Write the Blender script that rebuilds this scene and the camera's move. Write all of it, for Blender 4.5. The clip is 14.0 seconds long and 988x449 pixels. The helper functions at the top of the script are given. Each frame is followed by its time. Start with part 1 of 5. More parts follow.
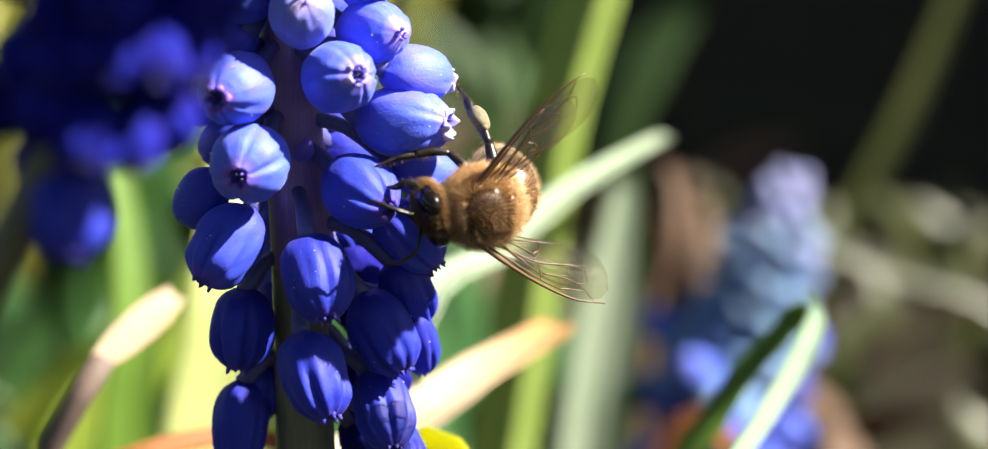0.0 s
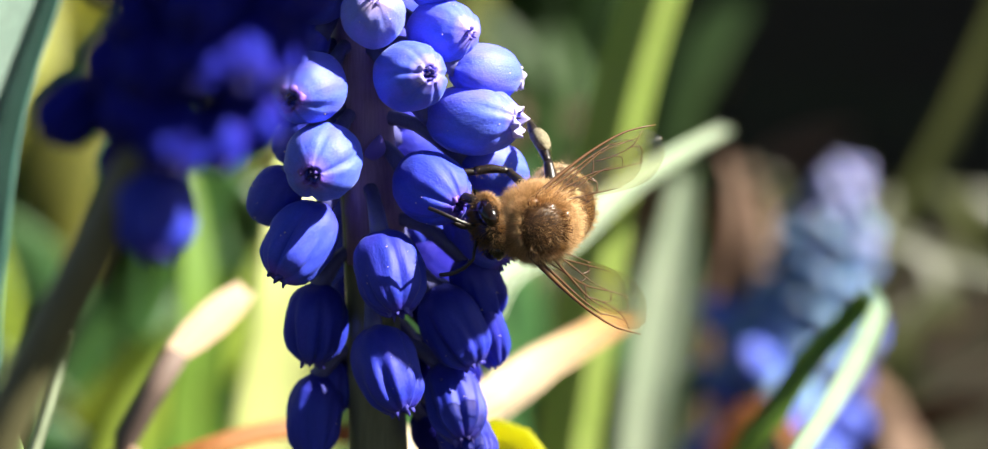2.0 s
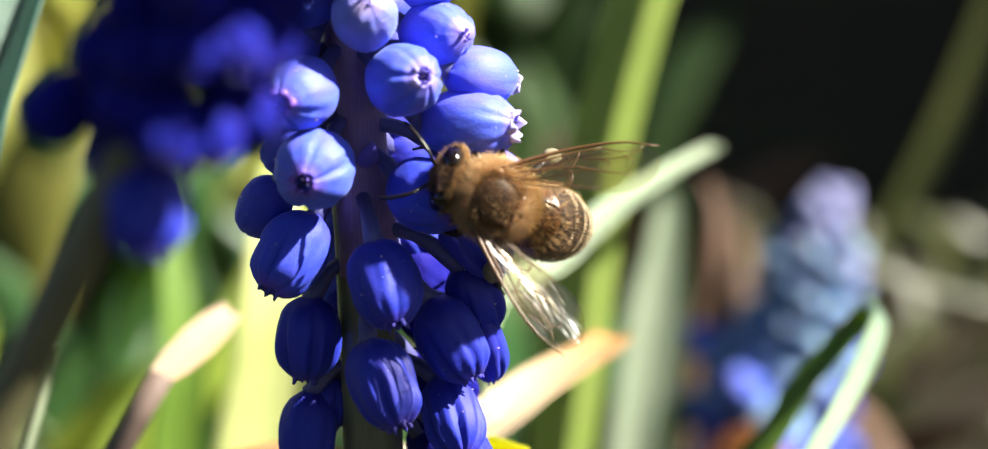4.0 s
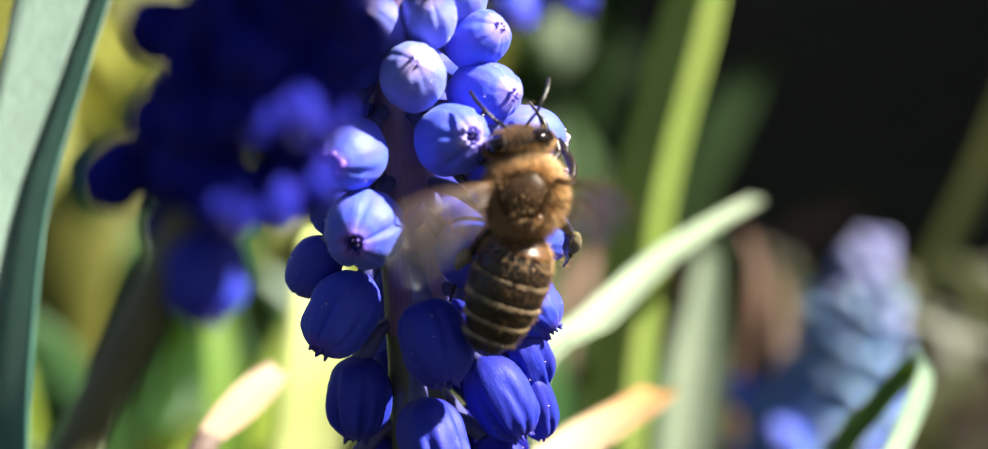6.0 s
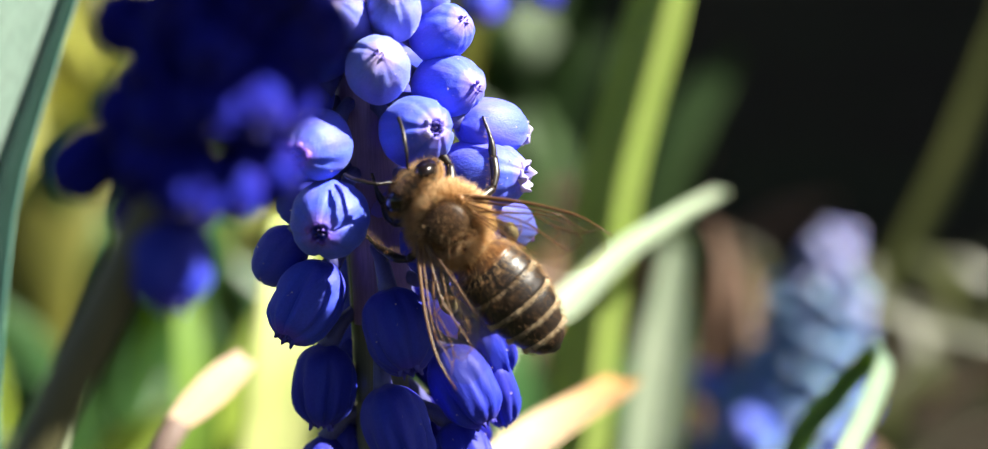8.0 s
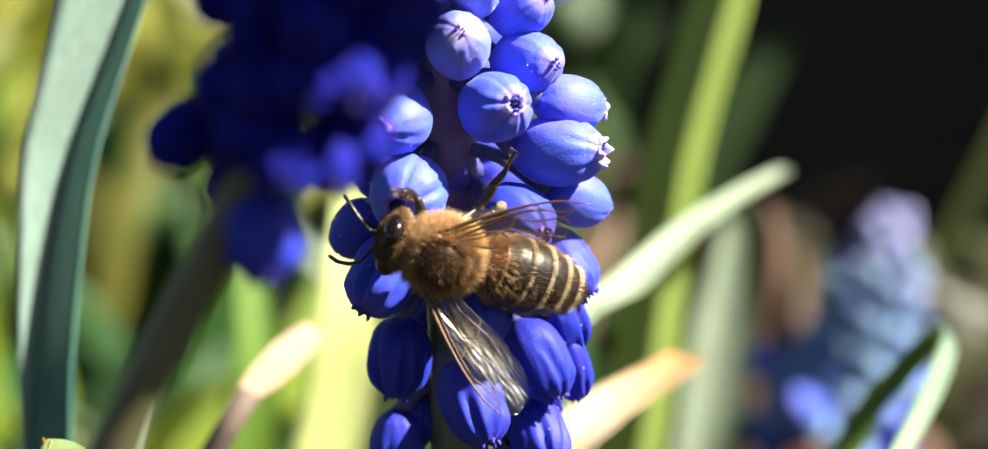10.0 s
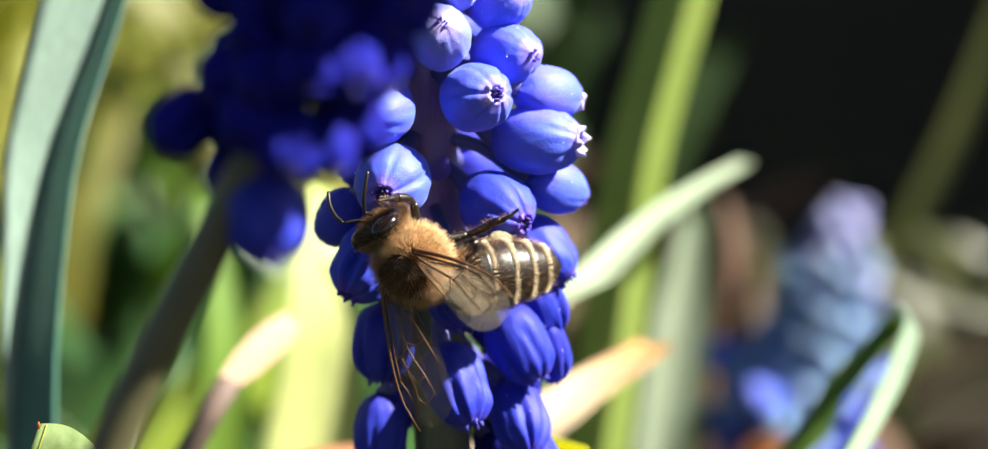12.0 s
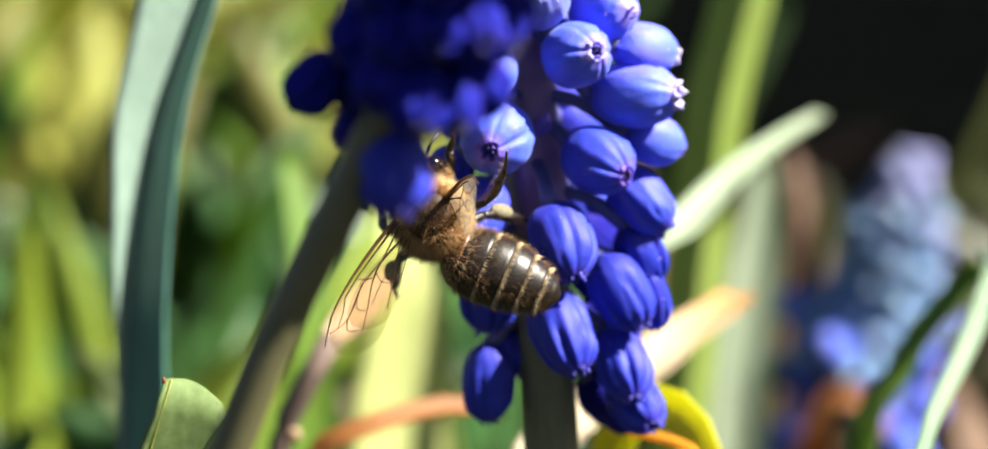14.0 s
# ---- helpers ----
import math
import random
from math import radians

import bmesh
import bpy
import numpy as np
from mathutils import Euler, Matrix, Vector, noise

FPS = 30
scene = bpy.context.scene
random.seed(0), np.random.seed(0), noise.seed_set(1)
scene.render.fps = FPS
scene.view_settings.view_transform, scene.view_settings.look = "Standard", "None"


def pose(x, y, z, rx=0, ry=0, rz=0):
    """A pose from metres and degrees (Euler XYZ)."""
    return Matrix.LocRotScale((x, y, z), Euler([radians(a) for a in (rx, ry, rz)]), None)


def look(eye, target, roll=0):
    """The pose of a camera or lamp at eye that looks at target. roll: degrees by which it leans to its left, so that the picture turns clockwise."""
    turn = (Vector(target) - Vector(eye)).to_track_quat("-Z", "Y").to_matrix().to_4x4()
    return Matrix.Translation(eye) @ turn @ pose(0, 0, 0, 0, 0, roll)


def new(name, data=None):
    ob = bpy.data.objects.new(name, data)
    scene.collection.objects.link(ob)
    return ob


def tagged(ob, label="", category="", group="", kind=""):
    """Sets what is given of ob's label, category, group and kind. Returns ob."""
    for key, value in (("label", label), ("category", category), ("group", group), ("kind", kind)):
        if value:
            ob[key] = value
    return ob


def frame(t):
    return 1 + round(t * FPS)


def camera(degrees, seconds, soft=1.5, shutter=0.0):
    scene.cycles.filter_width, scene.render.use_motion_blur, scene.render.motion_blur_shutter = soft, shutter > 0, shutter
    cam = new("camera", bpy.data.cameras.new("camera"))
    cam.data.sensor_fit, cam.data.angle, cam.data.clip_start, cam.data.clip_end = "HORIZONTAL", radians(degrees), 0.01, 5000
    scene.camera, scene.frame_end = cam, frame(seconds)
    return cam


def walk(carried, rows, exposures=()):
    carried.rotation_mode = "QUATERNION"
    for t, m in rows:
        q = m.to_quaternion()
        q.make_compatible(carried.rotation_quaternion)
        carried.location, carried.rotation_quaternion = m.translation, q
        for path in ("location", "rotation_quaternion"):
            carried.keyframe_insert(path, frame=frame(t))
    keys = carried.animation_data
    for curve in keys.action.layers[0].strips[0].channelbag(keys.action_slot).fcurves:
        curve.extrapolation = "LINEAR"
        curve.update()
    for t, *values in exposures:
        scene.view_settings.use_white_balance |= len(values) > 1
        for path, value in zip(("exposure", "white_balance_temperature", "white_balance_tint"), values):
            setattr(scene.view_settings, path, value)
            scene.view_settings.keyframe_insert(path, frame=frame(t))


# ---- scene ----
cam = camera(22, 14.0, soft=1.2, shutter=0.25)
cam.data.dof.use_dof = True
cam.data.dof.focus_distance = 0.1450
cam.data.dof.aperture_fstop = 26
cam.data.dof.aperture_blades = 0
walk(cam, [
    (0, look((0.00030, -0.14358, 0.13197), (-0.00004, -0.00203, 0.10053), 0.89)),
    (0.5, look((-0.00003, -0.14405, 0.13221), (-0.00156, -0.00260, 0.10036), 0.66)),
    (1, look((0.00010, -0.14510, 0.13256), (-0.00111, -0.00361, 0.10088), 0.71)),
    (1.5, look((-0.00030, -0.14629, 0.13284), (-0.00204, -0.00490, 0.10073), 0.59)),
    (2, look((-0.00066, -0.14590, 0.13281), (-0.00398, -0.00452, 0.10078), 0.30)),
    (2.2, look((-0.00093, -0.14553, 0.13271), (-0.00469, -0.00424, 0.10033), 0.29)),
    (4.3, look((-0.00242, -0.14106, 0.12940), (-0.00286, 0.00106, 0.10063), -0.61)),
    (4.5, look((-0.00244, -0.14072, 0.12922), (-0.00228, 0.00151, 0.10103), -0.76)),
    (5, look((-0.00245, -0.14088, 0.12947), (-0.00295, 0.00148, 0.10193), -0.90)),
    (5.5, look((-0.00304, -0.14165, 0.12988), (-0.00497, 0.00051, 0.10139), -0.89)),
    (6, look((-0.00329, -0.14227, 0.13044), (-0.00667, 0.00019, 0.10365), -0.98)),
    (6.5, look((-0.00310, -0.14307, 0.13075), (-0.00619, -0.00055, 0.10422), -0.76)),
    (7, look((-0.00282, -0.14343, 0.13077), (-0.00502, -0.00087, 0.10439), -0.61)),
    (7.2, look((-0.00264, -0.14391, 0.13075), (-0.00438, -0.00139, 0.10411), -0.90)),
    (9.3, look((-0.00310, -0.14507, 0.13092), (-0.00551, -0.00284, 0.10285), -0.16)),
    (9.5, look((-0.00359, -0.14521, 0.13073), (-0.00632, -0.00306, 0.10225), -0.18)),
    (10, look((-0.00465, -0.14596, 0.13106), (-0.00889, -0.00388, 0.10242), -0.12)),
    (10.5, look((-0.00545, -0.14669, 0.13112), (-0.01054, -0.00464, 0.10249), -0.05)),
    (11, look((-0.00573, -0.14715, 0.13089), (-0.01044, -0.00520, 0.10172), 0.10)),
    (11.5, look((-0.00593, -0.14838, 0.13065), (-0.00823, -0.00646, 0.10099), 0.01)),
    (12, look((-0.00673, -0.15024, 0.13092), (-0.00778, -0.00807, 0.10248), -0.31)),
    (12.5, look((-0.00753, -0.15172, 0.13126), (-0.00775, -0.00953, 0.10288), -0.47)),
    (13, look((-0.00799, -0.15366, 0.13105), (-0.00819, -0.01152, 0.10237), -0.99)),
    (13.5, look((-0.00943, -0.15477, 0.13122), (-0.01096, -0.01290, 0.10131), -1.55)),
    (14, look((-0.01004, -0.15541, 0.13157), (-0.01383, -0.01372, 0.10101), -1.83)),
])

# ---- light ----
SUN_AZIMUTH, SUN_HEIGHT = radians(98), radians(46)   # azimuth from +y towards +x
world = bpy.data.worlds.new("sky")
scene.world = world
world.use_nodes = True
sky = world.node_tree.nodes.new("ShaderNodeTexSky")
sky.sky_type, sky.sun_disc = "NISHITA", False
sky.sun_elevation, sky.sun_rotation = SUN_HEIGHT, SUN_AZIMUTH
world.node_tree.links.new(sky.outputs[0], world.node_tree.nodes["Background"].inputs[0])
world.node_tree.nodes["Background"].inputs[1].default_value = 0.027
sun = new("sun", bpy.data.lights.new("sun", "SUN"))
sun.data.energy, sun.data.angle, sun.data.color = 6.0, radians(0.5), (1.0, 0.95, 0.82)
to_sun = Vector((math.sin(SUN_AZIMUTH) * math.cos(SUN_HEIGHT), math.cos(SUN_AZIMUTH) * math.cos(SUN_HEIGHT), math.sin(SUN_HEIGHT)))
sun.matrix_world = look(to_sun, (0, 0, 0))
scene.view_settings.exposure = 1.78


# ---- materials ----
class Mat:
    """A node material with a principled shader and short ways to add noise."""

    def __init__(self, name, colour, rough=0.5, **inputs):
        self.m = bpy.data.materials.new(name)
        self.m.use_nodes = True
        self.t = self.m.node_tree
        self.b = self.t.nodes["Principled BSDF"]
        self.out = self.t.nodes["Material Output"]
        self.b.inputs["Base Color"].default_value = (*colour, 1)
        self.b.inputs["Roughness"].default_value = rough
        for key, value in inputs.items():
            self.b.inputs[key.replace("_", " ")].default_value = value
        self.colour = colour

    def node(self, kind, **inputs):
        n = self.t.nodes.new("ShaderNode" + kind)
        for key, value in inputs.items():
            n.inputs[key.replace("_", " ")].default_value = value
        return n

    def link(self, a, b):
        self.t.links.new(a, b)

    def coords(self, scale=(1, 1, 1), kind="Object"):
        c, m = self.node("TexCoord"), self.node("Mapping")
        m.inputs["Scale"].default_value = scale
        self.link(c.outputs[kind], m.inputs[0])
        return m.outputs[0]

    def noise(self, scale, detail=4, stretch=(1, 1, 1), kind="Object"):
        n = self.node("TexNoise", Scale=scale, Detail=detail, Roughness=0.6)
        self.link(self.coords(stretch, kind), n.inputs["Vector"])
        return n.outputs["Fac"]

    def ramp(self, fac, *stops):
        r = self.node("ValToRGB")
        while len(r.color_ramp.elements) < len(stops):
            r.color_ramp.elements.new(0.5)
        for e, (at, colour) in zip(r.color_ramp.elements, stops):
            e.position, e.color = at, (*colour, 1)
        self.link(fac, r.inputs[0])
        return r.outputs[0]

    def mix(self, fac, a, b, mode="MIX"):
        n = self.t.nodes.new("ShaderNodeMix")
        n.data_type, n.blend_type = "RGBA", mode
        for value, slot in ((fac, 0), (a, 6), (b, 7)):
            if hasattr(value, "is_output"):
                self.link(value, n.inputs[slot])
            elif slot:
                n.inputs[slot].default_value = (*value, 1)
            else:
                n.inputs[slot].default_value = value
        return n.outputs[2]

    def base(self, socket):
        self.link(socket, self.b.inputs["Base Color"])
        return self

    def bump(self, height, strength=0.3, distance=0.0001):
        n = self.node("Bump", Strength=strength, Distance=distance)
        self.link(height, n.inputs["Height"])
        self.link(n.outputs[0], self.b.inputs["Normal"])
        return self

    def translucent(self, colour, share):
        """Light shining through thin tissue."""
        tr, add = self.node("BsdfTranslucent"), self.node("MixShader", Fac=share)
        if hasattr(colour, "is_output"):
            self.link(colour, tr.inputs[0])
        else:
            tr.inputs[0].default_value = (*colour, 1)
        self.link(self.b.outputs[0], add.inputs[1])
        self.link(tr.outputs[0], add.inputs[2])
        self.link(add.outputs[0], self.out.inputs[0])
        return self


def petal(name, low, high, mouth, random_share=0.25, sheen=0.25, gloss=0.35):
    """Waxy petal tissue: deeper at the base, violet to pale just at the mouth, faint lengthwise streaks and a fine granular bloom."""
    m = Mat(name, high, 0.56, Specular_IOR_Level=gloss, Subsurface_Weight=0.15, Subsurface_Scale=0.0012, Sheen_Weight=sheen, Sheen_Roughness=0.4)
    m.b.inputs["Subsurface Radius"].default_value = (0.35, 0.35, 1.0)
    m.b.inputs["Sheen Tint"].default_value = (0.55, 0.68, 1, 1)
    sep = m.node("SeparateXYZ")
    m.link(m.coords(), sep.inputs[0])
    along = m.ramp(sep.outputs[2], (0.0, low), (0.4, high), (0.90, high), (1.0, mouth))
    streak = m.ramp(m.noise(2.6, 4, (2.2, 2.2, 0.3)), (0.3, (0.80, 0.78, 0.86)), (0.7, (1.12, 1.12, 1.04)))
    c = m.mix(0.4, along, streak, "MULTIPLY")
    c = m.mix(m.ramp(m.noise(1.1, 2), (0.42, (0, 0, 0)), (0.72, (0.8, 0.8, 0.8))), c, (min(high[0] * 1.6, max(high[0], high[2] * 0.3)), high[1] * 0.88, high[2] * 0.92))
    grainy = m.noise(17, 5, (1, 1, 1.7))
    c = m.mix(0.5, c, m.ramp(grainy, (0.38, (0.80, 0.80, 0.88)), (0.62, (1.20, 1.18, 1.10))), "MULTIPLY")
    rnd = m.node("ObjectInfo")
    tone = m.ramp(rnd.outputs["Random"], (0, (0.78, 0.74, 0.88)), (1, (1.2, 1.18, 1.05)))
    c = m.mix(random_share * 2, c, tone, "MULTIPLY")
    m.base(c)
    m.bump(m.mix(0.45, m.noise(5, 5, (1.2, 1.2, 0.7)), grainy), 0.6, 0.0001)
    return m.m


bloom = petal("bloom_petal", (0.028, 0.032, 0.42), (0.035, 0.060, 0.56), (0.10, 0.050, 0.50), 0.25, 0.07, 0.3)
fair = petal("fair_petal", (0.056, 0.072, 0.60), (0.078, 0.124, 0.74), (0.34, 0.26, 0.72), 0.25, 0.15, 0.35)
young = petal("young_petal", (0.050, 0.066, 0.58), (0.070, 0.113, 0.72), (0.22, 0.13, 0.66), 0.25, 0.15, 0.35)
# petal blue darkened to stand for florets in shade
shade_blue = petal("shade_blue_petal", (0.009, 0.010, 0.16), (0.011, 0.014, 0.21), (0.012, 0.013, 0.20), 0.25, 0.0, 0.03)
bud = petal("bud_petal", (0.12, 0.16, 0.60), (0.16, 0.20, 0.70), (0.50, 0.40, 0.70))
deep = petal("deep_petal", (0.014, 0.016, 0.27), (0.016, 0.028, 0.38), (0.035, 0.024, 0.37), 0.25, 0.07, 0.3)
slate = petal("slate_petal", (0.045, 0.075, 0.42), (0.065, 0.12, 0.55), (0.10, 0.12, 0.50))
dusk = petal("dusky_petal", (0.10, 0.18, 0.36), (0.14, 0.26, 0.45), (0.40, 0.42, 0.34), 0.5)
lilac = petal("lilac_petal", (0.20, 0.22, 0.40), (0.26, 0.29, 0.50), (0.38, 0.33, 0.52))


def lobe_tissue(name, inner, outer, share=0.28):
    """Thin lobe tissue, paler towards its free edge."""
    m = Mat(name, inner, 0.5)
    flat = m.node("VectorMath")
    flat.operation = "LENGTH"
    m.link(m.coords((1, 1, 0)), flat.inputs[0])
    c = m.ramp(flat.outputs["Value"], (0.16, inner), (0.42, outer))
    c = m.mix(0.6, c, m.ramp(m.noise(9, 4), (0.35, (0.7, 0.66, 0.8)), (0.65, (1.2, 1.2, 1.1))), "MULTIPLY")
    return m.base(c).translucent(outer, share).m


white_lobe = lobe_tissue("pale_lobe", (0.16, 0.12, 0.60), (0.60, 0.54, 0.84))
violet_lobe = lobe_tissue("violet_lobe", (0.07, 0.03, 0.34), (0.22, 0.10, 0.56))
blue_lobe = lobe_tissue("blue_lobe", (0.035, 0.03, 0.34), (0.09, 0.08, 0.52))
# darkened lobes that go with the shade-coloured petals
shade_lobe = Mat("shade_lobe", (0.012, 0.008, 0.10), 0.5).m
throat = Mat("floret_mouth_dark", (0.03, 0.018, 0.12), 0.7).m


def plant(name, a, b, rough=0.45, shine=(0.3, 0.4, 0.05), share=0.3, stretch=(9, 9, 0.4), scale=60.0, wax=0.0):
    """Leaf or stem tissue with lengthwise veins and blotches."""
    m = Mat(name, a, rough, Sheen_Weight=wax, Sheen_Roughness=0.35, Specular_IOR_Level=0.5 + 0.3 * wax)
    vein = m.noise(scale * 6, 3, stretch)
    blotch = m.noise(scale, 4)
    c = m.mix(m.ramp(blotch, (0.35, (0, 0, 0)), (0.65, (1, 1, 1))), a, b)
    c = m.mix(0.6, c, m.ramp(vein, (0.35, (0.7, 0.7, 0.7)), (0.65, (1.2, 1.2, 1.2))), "MULTIPLY")
    m.base(c).bump(vein, 0.3, 0.0001)
    if share:
        m.translucent(shine, share)
    return m.m


stem_violet = plant("stem_violet", (0.20, 0.12, 0.28), (0.32, 0.20, 0.40), share=0.0, scale=200)
stem_taupe = plant("stem_taupe", (0.080, 0.076, 0.036), (0.115, 0.105, 0.052), share=0.0, scale=150)
stem_green = plant("stem_green", (0.10, 0.105, 0.06), (0.16, 0.155, 0.095), share=0.0, scale=150)
pedicel_mat = plant("pedicel_skin", (0.06, 0.06, 0.20), (0.11, 0.11, 0.30), share=0.0, scale=300)
leaf_fresh = plant("leaf_fresh", (0.18, 0.27, 0.03), (0.27, 0.34, 0.05), shine=(0.56, 0.64, 0.07), share=0.45)
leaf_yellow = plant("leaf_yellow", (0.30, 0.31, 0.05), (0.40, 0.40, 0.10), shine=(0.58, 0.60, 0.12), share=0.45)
leaf_bright = plant("leaf_bright", (0.26, 0.36, 0.08), (0.36, 0.44, 0.13), shine=(0.64, 0.74, 0.18), share=0.45)
leaf_ribbed = plant("leaf_ribbed", (0.13, 0.22, 0.17), (0.20, 0.29, 0.22), 0.32, shine=(0.3, 0.45, 0.2), share=0.2)
leaf_frost = plant("leaf_frost", (0.33, 0.41, 0.29), (0.41, 0.47, 0.35), 0.4, shine=(0.6, 0.7, 0.45), share=0.3)
# green darkened as for the shaded side of a leaf
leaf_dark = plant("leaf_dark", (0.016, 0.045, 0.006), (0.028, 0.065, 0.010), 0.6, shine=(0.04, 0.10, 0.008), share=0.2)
leaf_sage = plant("leaf_sage", (0.10, 0.16, 0.04), (0.16, 0.23, 0.075), 0.7, shine=(0.22, 0.32, 0.06), share=0.25, stretch=(3, 3, 3), scale=1400.0)
leaf_dull = plant("leaf_dull", (0.13, 0.14, 0.025), (0.20, 0.19, 0.04), shine=(0.34, 0.34, 0.05), share=0.4)
leaf_mid = plant("leaf_mid", (0.10, 0.20, 0.03), (0.16, 0.26, 0.04), shine=(0.32, 0.46, 0.05), share=0.4)
leaf_cream = plant("leaf_cream", (0.44, 0.50, 0.18), (0.52, 0.54, 0.24), shine=(0.64, 0.70, 0.25), share=0.4)
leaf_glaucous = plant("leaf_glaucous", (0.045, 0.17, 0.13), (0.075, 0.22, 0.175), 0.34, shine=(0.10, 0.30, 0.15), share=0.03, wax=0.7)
# paler copy of leaf_glaucous, with the sunlight put into its colour
leaf_sunlit = plant("leaf_sunlit", (0.20, 0.30, 0.25), (0.27, 0.36, 0.31), 0.36, shine=(0.3, 0.5, 0.3), share=0.05, wax=0.5)
leaf_pale = plant("leaf_pale", (0.28, 0.35, 0.23), (0.38, 0.42, 0.29), 0.34, shine=(0.5, 0.6, 0.3), share=0.25)
# deep green that carries the leaves' shade in its colour
leaf_deep_shade = plant("leaf_deep_shade", (0.025, 0.075, 0.022), (0.045, 0.11, 0.03), 0.4, shine=(0.08, 0.2, 0.05), share=0.2)
straw = plant("straw", (0.45, 0.32, 0.22), (0.54, 0.41, 0.30), 0.6, shine=(0.66, 0.46, 0.32), share=0.45)
dry_stem = plant("dry_stem", (0.09, 0.06, 0.05), (0.15, 0.10, 0.08), 0.7, share=0.0, scale=120)
straw_orange = Mat("straw_orange", (0.6, 0.5, 0.3), 0.6)
gx = straw_orange.node("SeparateXYZ")
straw_orange.link(straw_orange.coords(kind="Generated"), gx.inputs[0])
tint = straw_orange.ramp(gx.outputs[0], (0.0, (0.46, 0.41, 0.30)), (0.6, (0.48, 0.38, 0.26)), (0.85, (0.42, 0.25, 0.12)), (1.0, (0.38, 0.19, 0.05)))
tint = straw_orange.mix(0.5, tint, straw_orange.ramp(straw_orange.noise(400, 4, (0.4, 1, 1)), (0.3, (0.75, 0.7, 0.65)), (0.7, (1.1, 1.1, 1.1))), "MULTIPLY")
straw_orange = straw_orange.base(tint).translucent((0.75, 0.5, 0.25), 0.2).m
leaf_lime = plant("leaf_lime", (0.28, 0.31, 0.02), (0.40, 0.40, 0.03), shine=(0.80, 0.78, 0.04), share=0.55)
rim_orange = plant("rim_orange", (0.50, 0.24, 0.02), (0.62, 0.32, 0.03), 0.5, shine=(0.95, 0.50, 0.03), share=0.5)
rust = plant("rust", (0.22, 0.085, 0.02), (0.36, 0.16, 0.04), 0.6, shine=(0.75, 0.26, 0.03), share=0.45)
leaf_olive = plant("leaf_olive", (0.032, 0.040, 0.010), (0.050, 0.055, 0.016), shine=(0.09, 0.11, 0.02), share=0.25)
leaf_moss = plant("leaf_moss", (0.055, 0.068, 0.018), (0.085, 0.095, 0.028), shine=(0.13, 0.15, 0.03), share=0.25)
litter_brown = plant("litter_brown", (0.09, 0.05, 0.03), (0.14, 0.08, 0.05), 0.75, shine=(0.3, 0.15, 0.06), share=0.2)

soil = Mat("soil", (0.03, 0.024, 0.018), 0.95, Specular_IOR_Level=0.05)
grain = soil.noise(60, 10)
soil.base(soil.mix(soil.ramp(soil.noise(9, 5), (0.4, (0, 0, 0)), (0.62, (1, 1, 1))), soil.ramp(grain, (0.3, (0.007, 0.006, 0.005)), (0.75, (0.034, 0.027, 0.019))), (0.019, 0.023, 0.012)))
soil.bump(grain, 0.8, 0.004)
soil = soil.m
plaster = Mat("plaster", (0.4, 0.38, 0.34), 0.9)
plaster.base(plaster.ramp(plaster.noise(8, 8), (0.3, (0.33, 0.31, 0.28)), (0.7, (0.45, 0.43, 0.39)))).bump(plaster.noise(300, 4), 0.4, 0.002)
plaster = plaster.m

# bee
chitin = Mat("dark_chitin", (0.010, 0.006, 0.004), 0.38)
chitin.bump(chitin.noise(9000, 3), 0.25, 0.00002)
chitin = chitin.m
chitin_brown = Mat("brown_chitin", (0.10, 0.04, 0.012), 0.32)
chitin_brown.base(chitin_brown.ramp(chitin_brown.noise(1500, 4), (0.35, (0.05, 0.022, 0.008)), (0.7, (0.16, 0.065, 0.018)))).bump(chitin_brown.noise(9000, 3), 0.2, 0.00002)
chitin_brown = chitin_brown.m
eye_mat = Mat("compound_eye", (0.006, 0.003, 0.002), 0.13).m
back_plate = Mat("back_plate", (0.03, 0.017, 0.01), 0.48)
back_plate.base(back_plate.ramp(back_plate.noise(1800, 4), (0.3, (0.025, 0.013, 0.007)), (0.7, (0.10, 0.05, 0.02)))).bump(back_plate.noise(7000, 3), 0.3, 0.00003)
back_plate = back_plate.m
fur_gold = Mat("golden_fur", (0.36, 0.2, 0.07), 0.6)
fur_gold.base(fur_gold.ramp(fur_gold.node("NewGeometry").outputs["Random Per Island"], (0, (0.20, 0.11, 0.045)), (1, (0.84, 0.62, 0.35)))).translucent((0.86, 0.57, 0.26), 0.42)
fur_gold = fur_gold.m
fur_brown = Mat("brown_fur", (0.2, 0.1, 0.04), 0.55)
fur_brown.base(fur_brown.ramp(fur_brown.node("NewGeometry").outputs["Random Per Island"], (0, (0.04, 0.022, 0.011)), (1, (0.36, 0.21, 0.09)))).translucent((0.5, 0.28, 0.1), 0.3)
fur_brown = fur_brown.m
chitin_orange = Mat("orange_chitin", (0.3, 0.11, 0.02), 0.35)
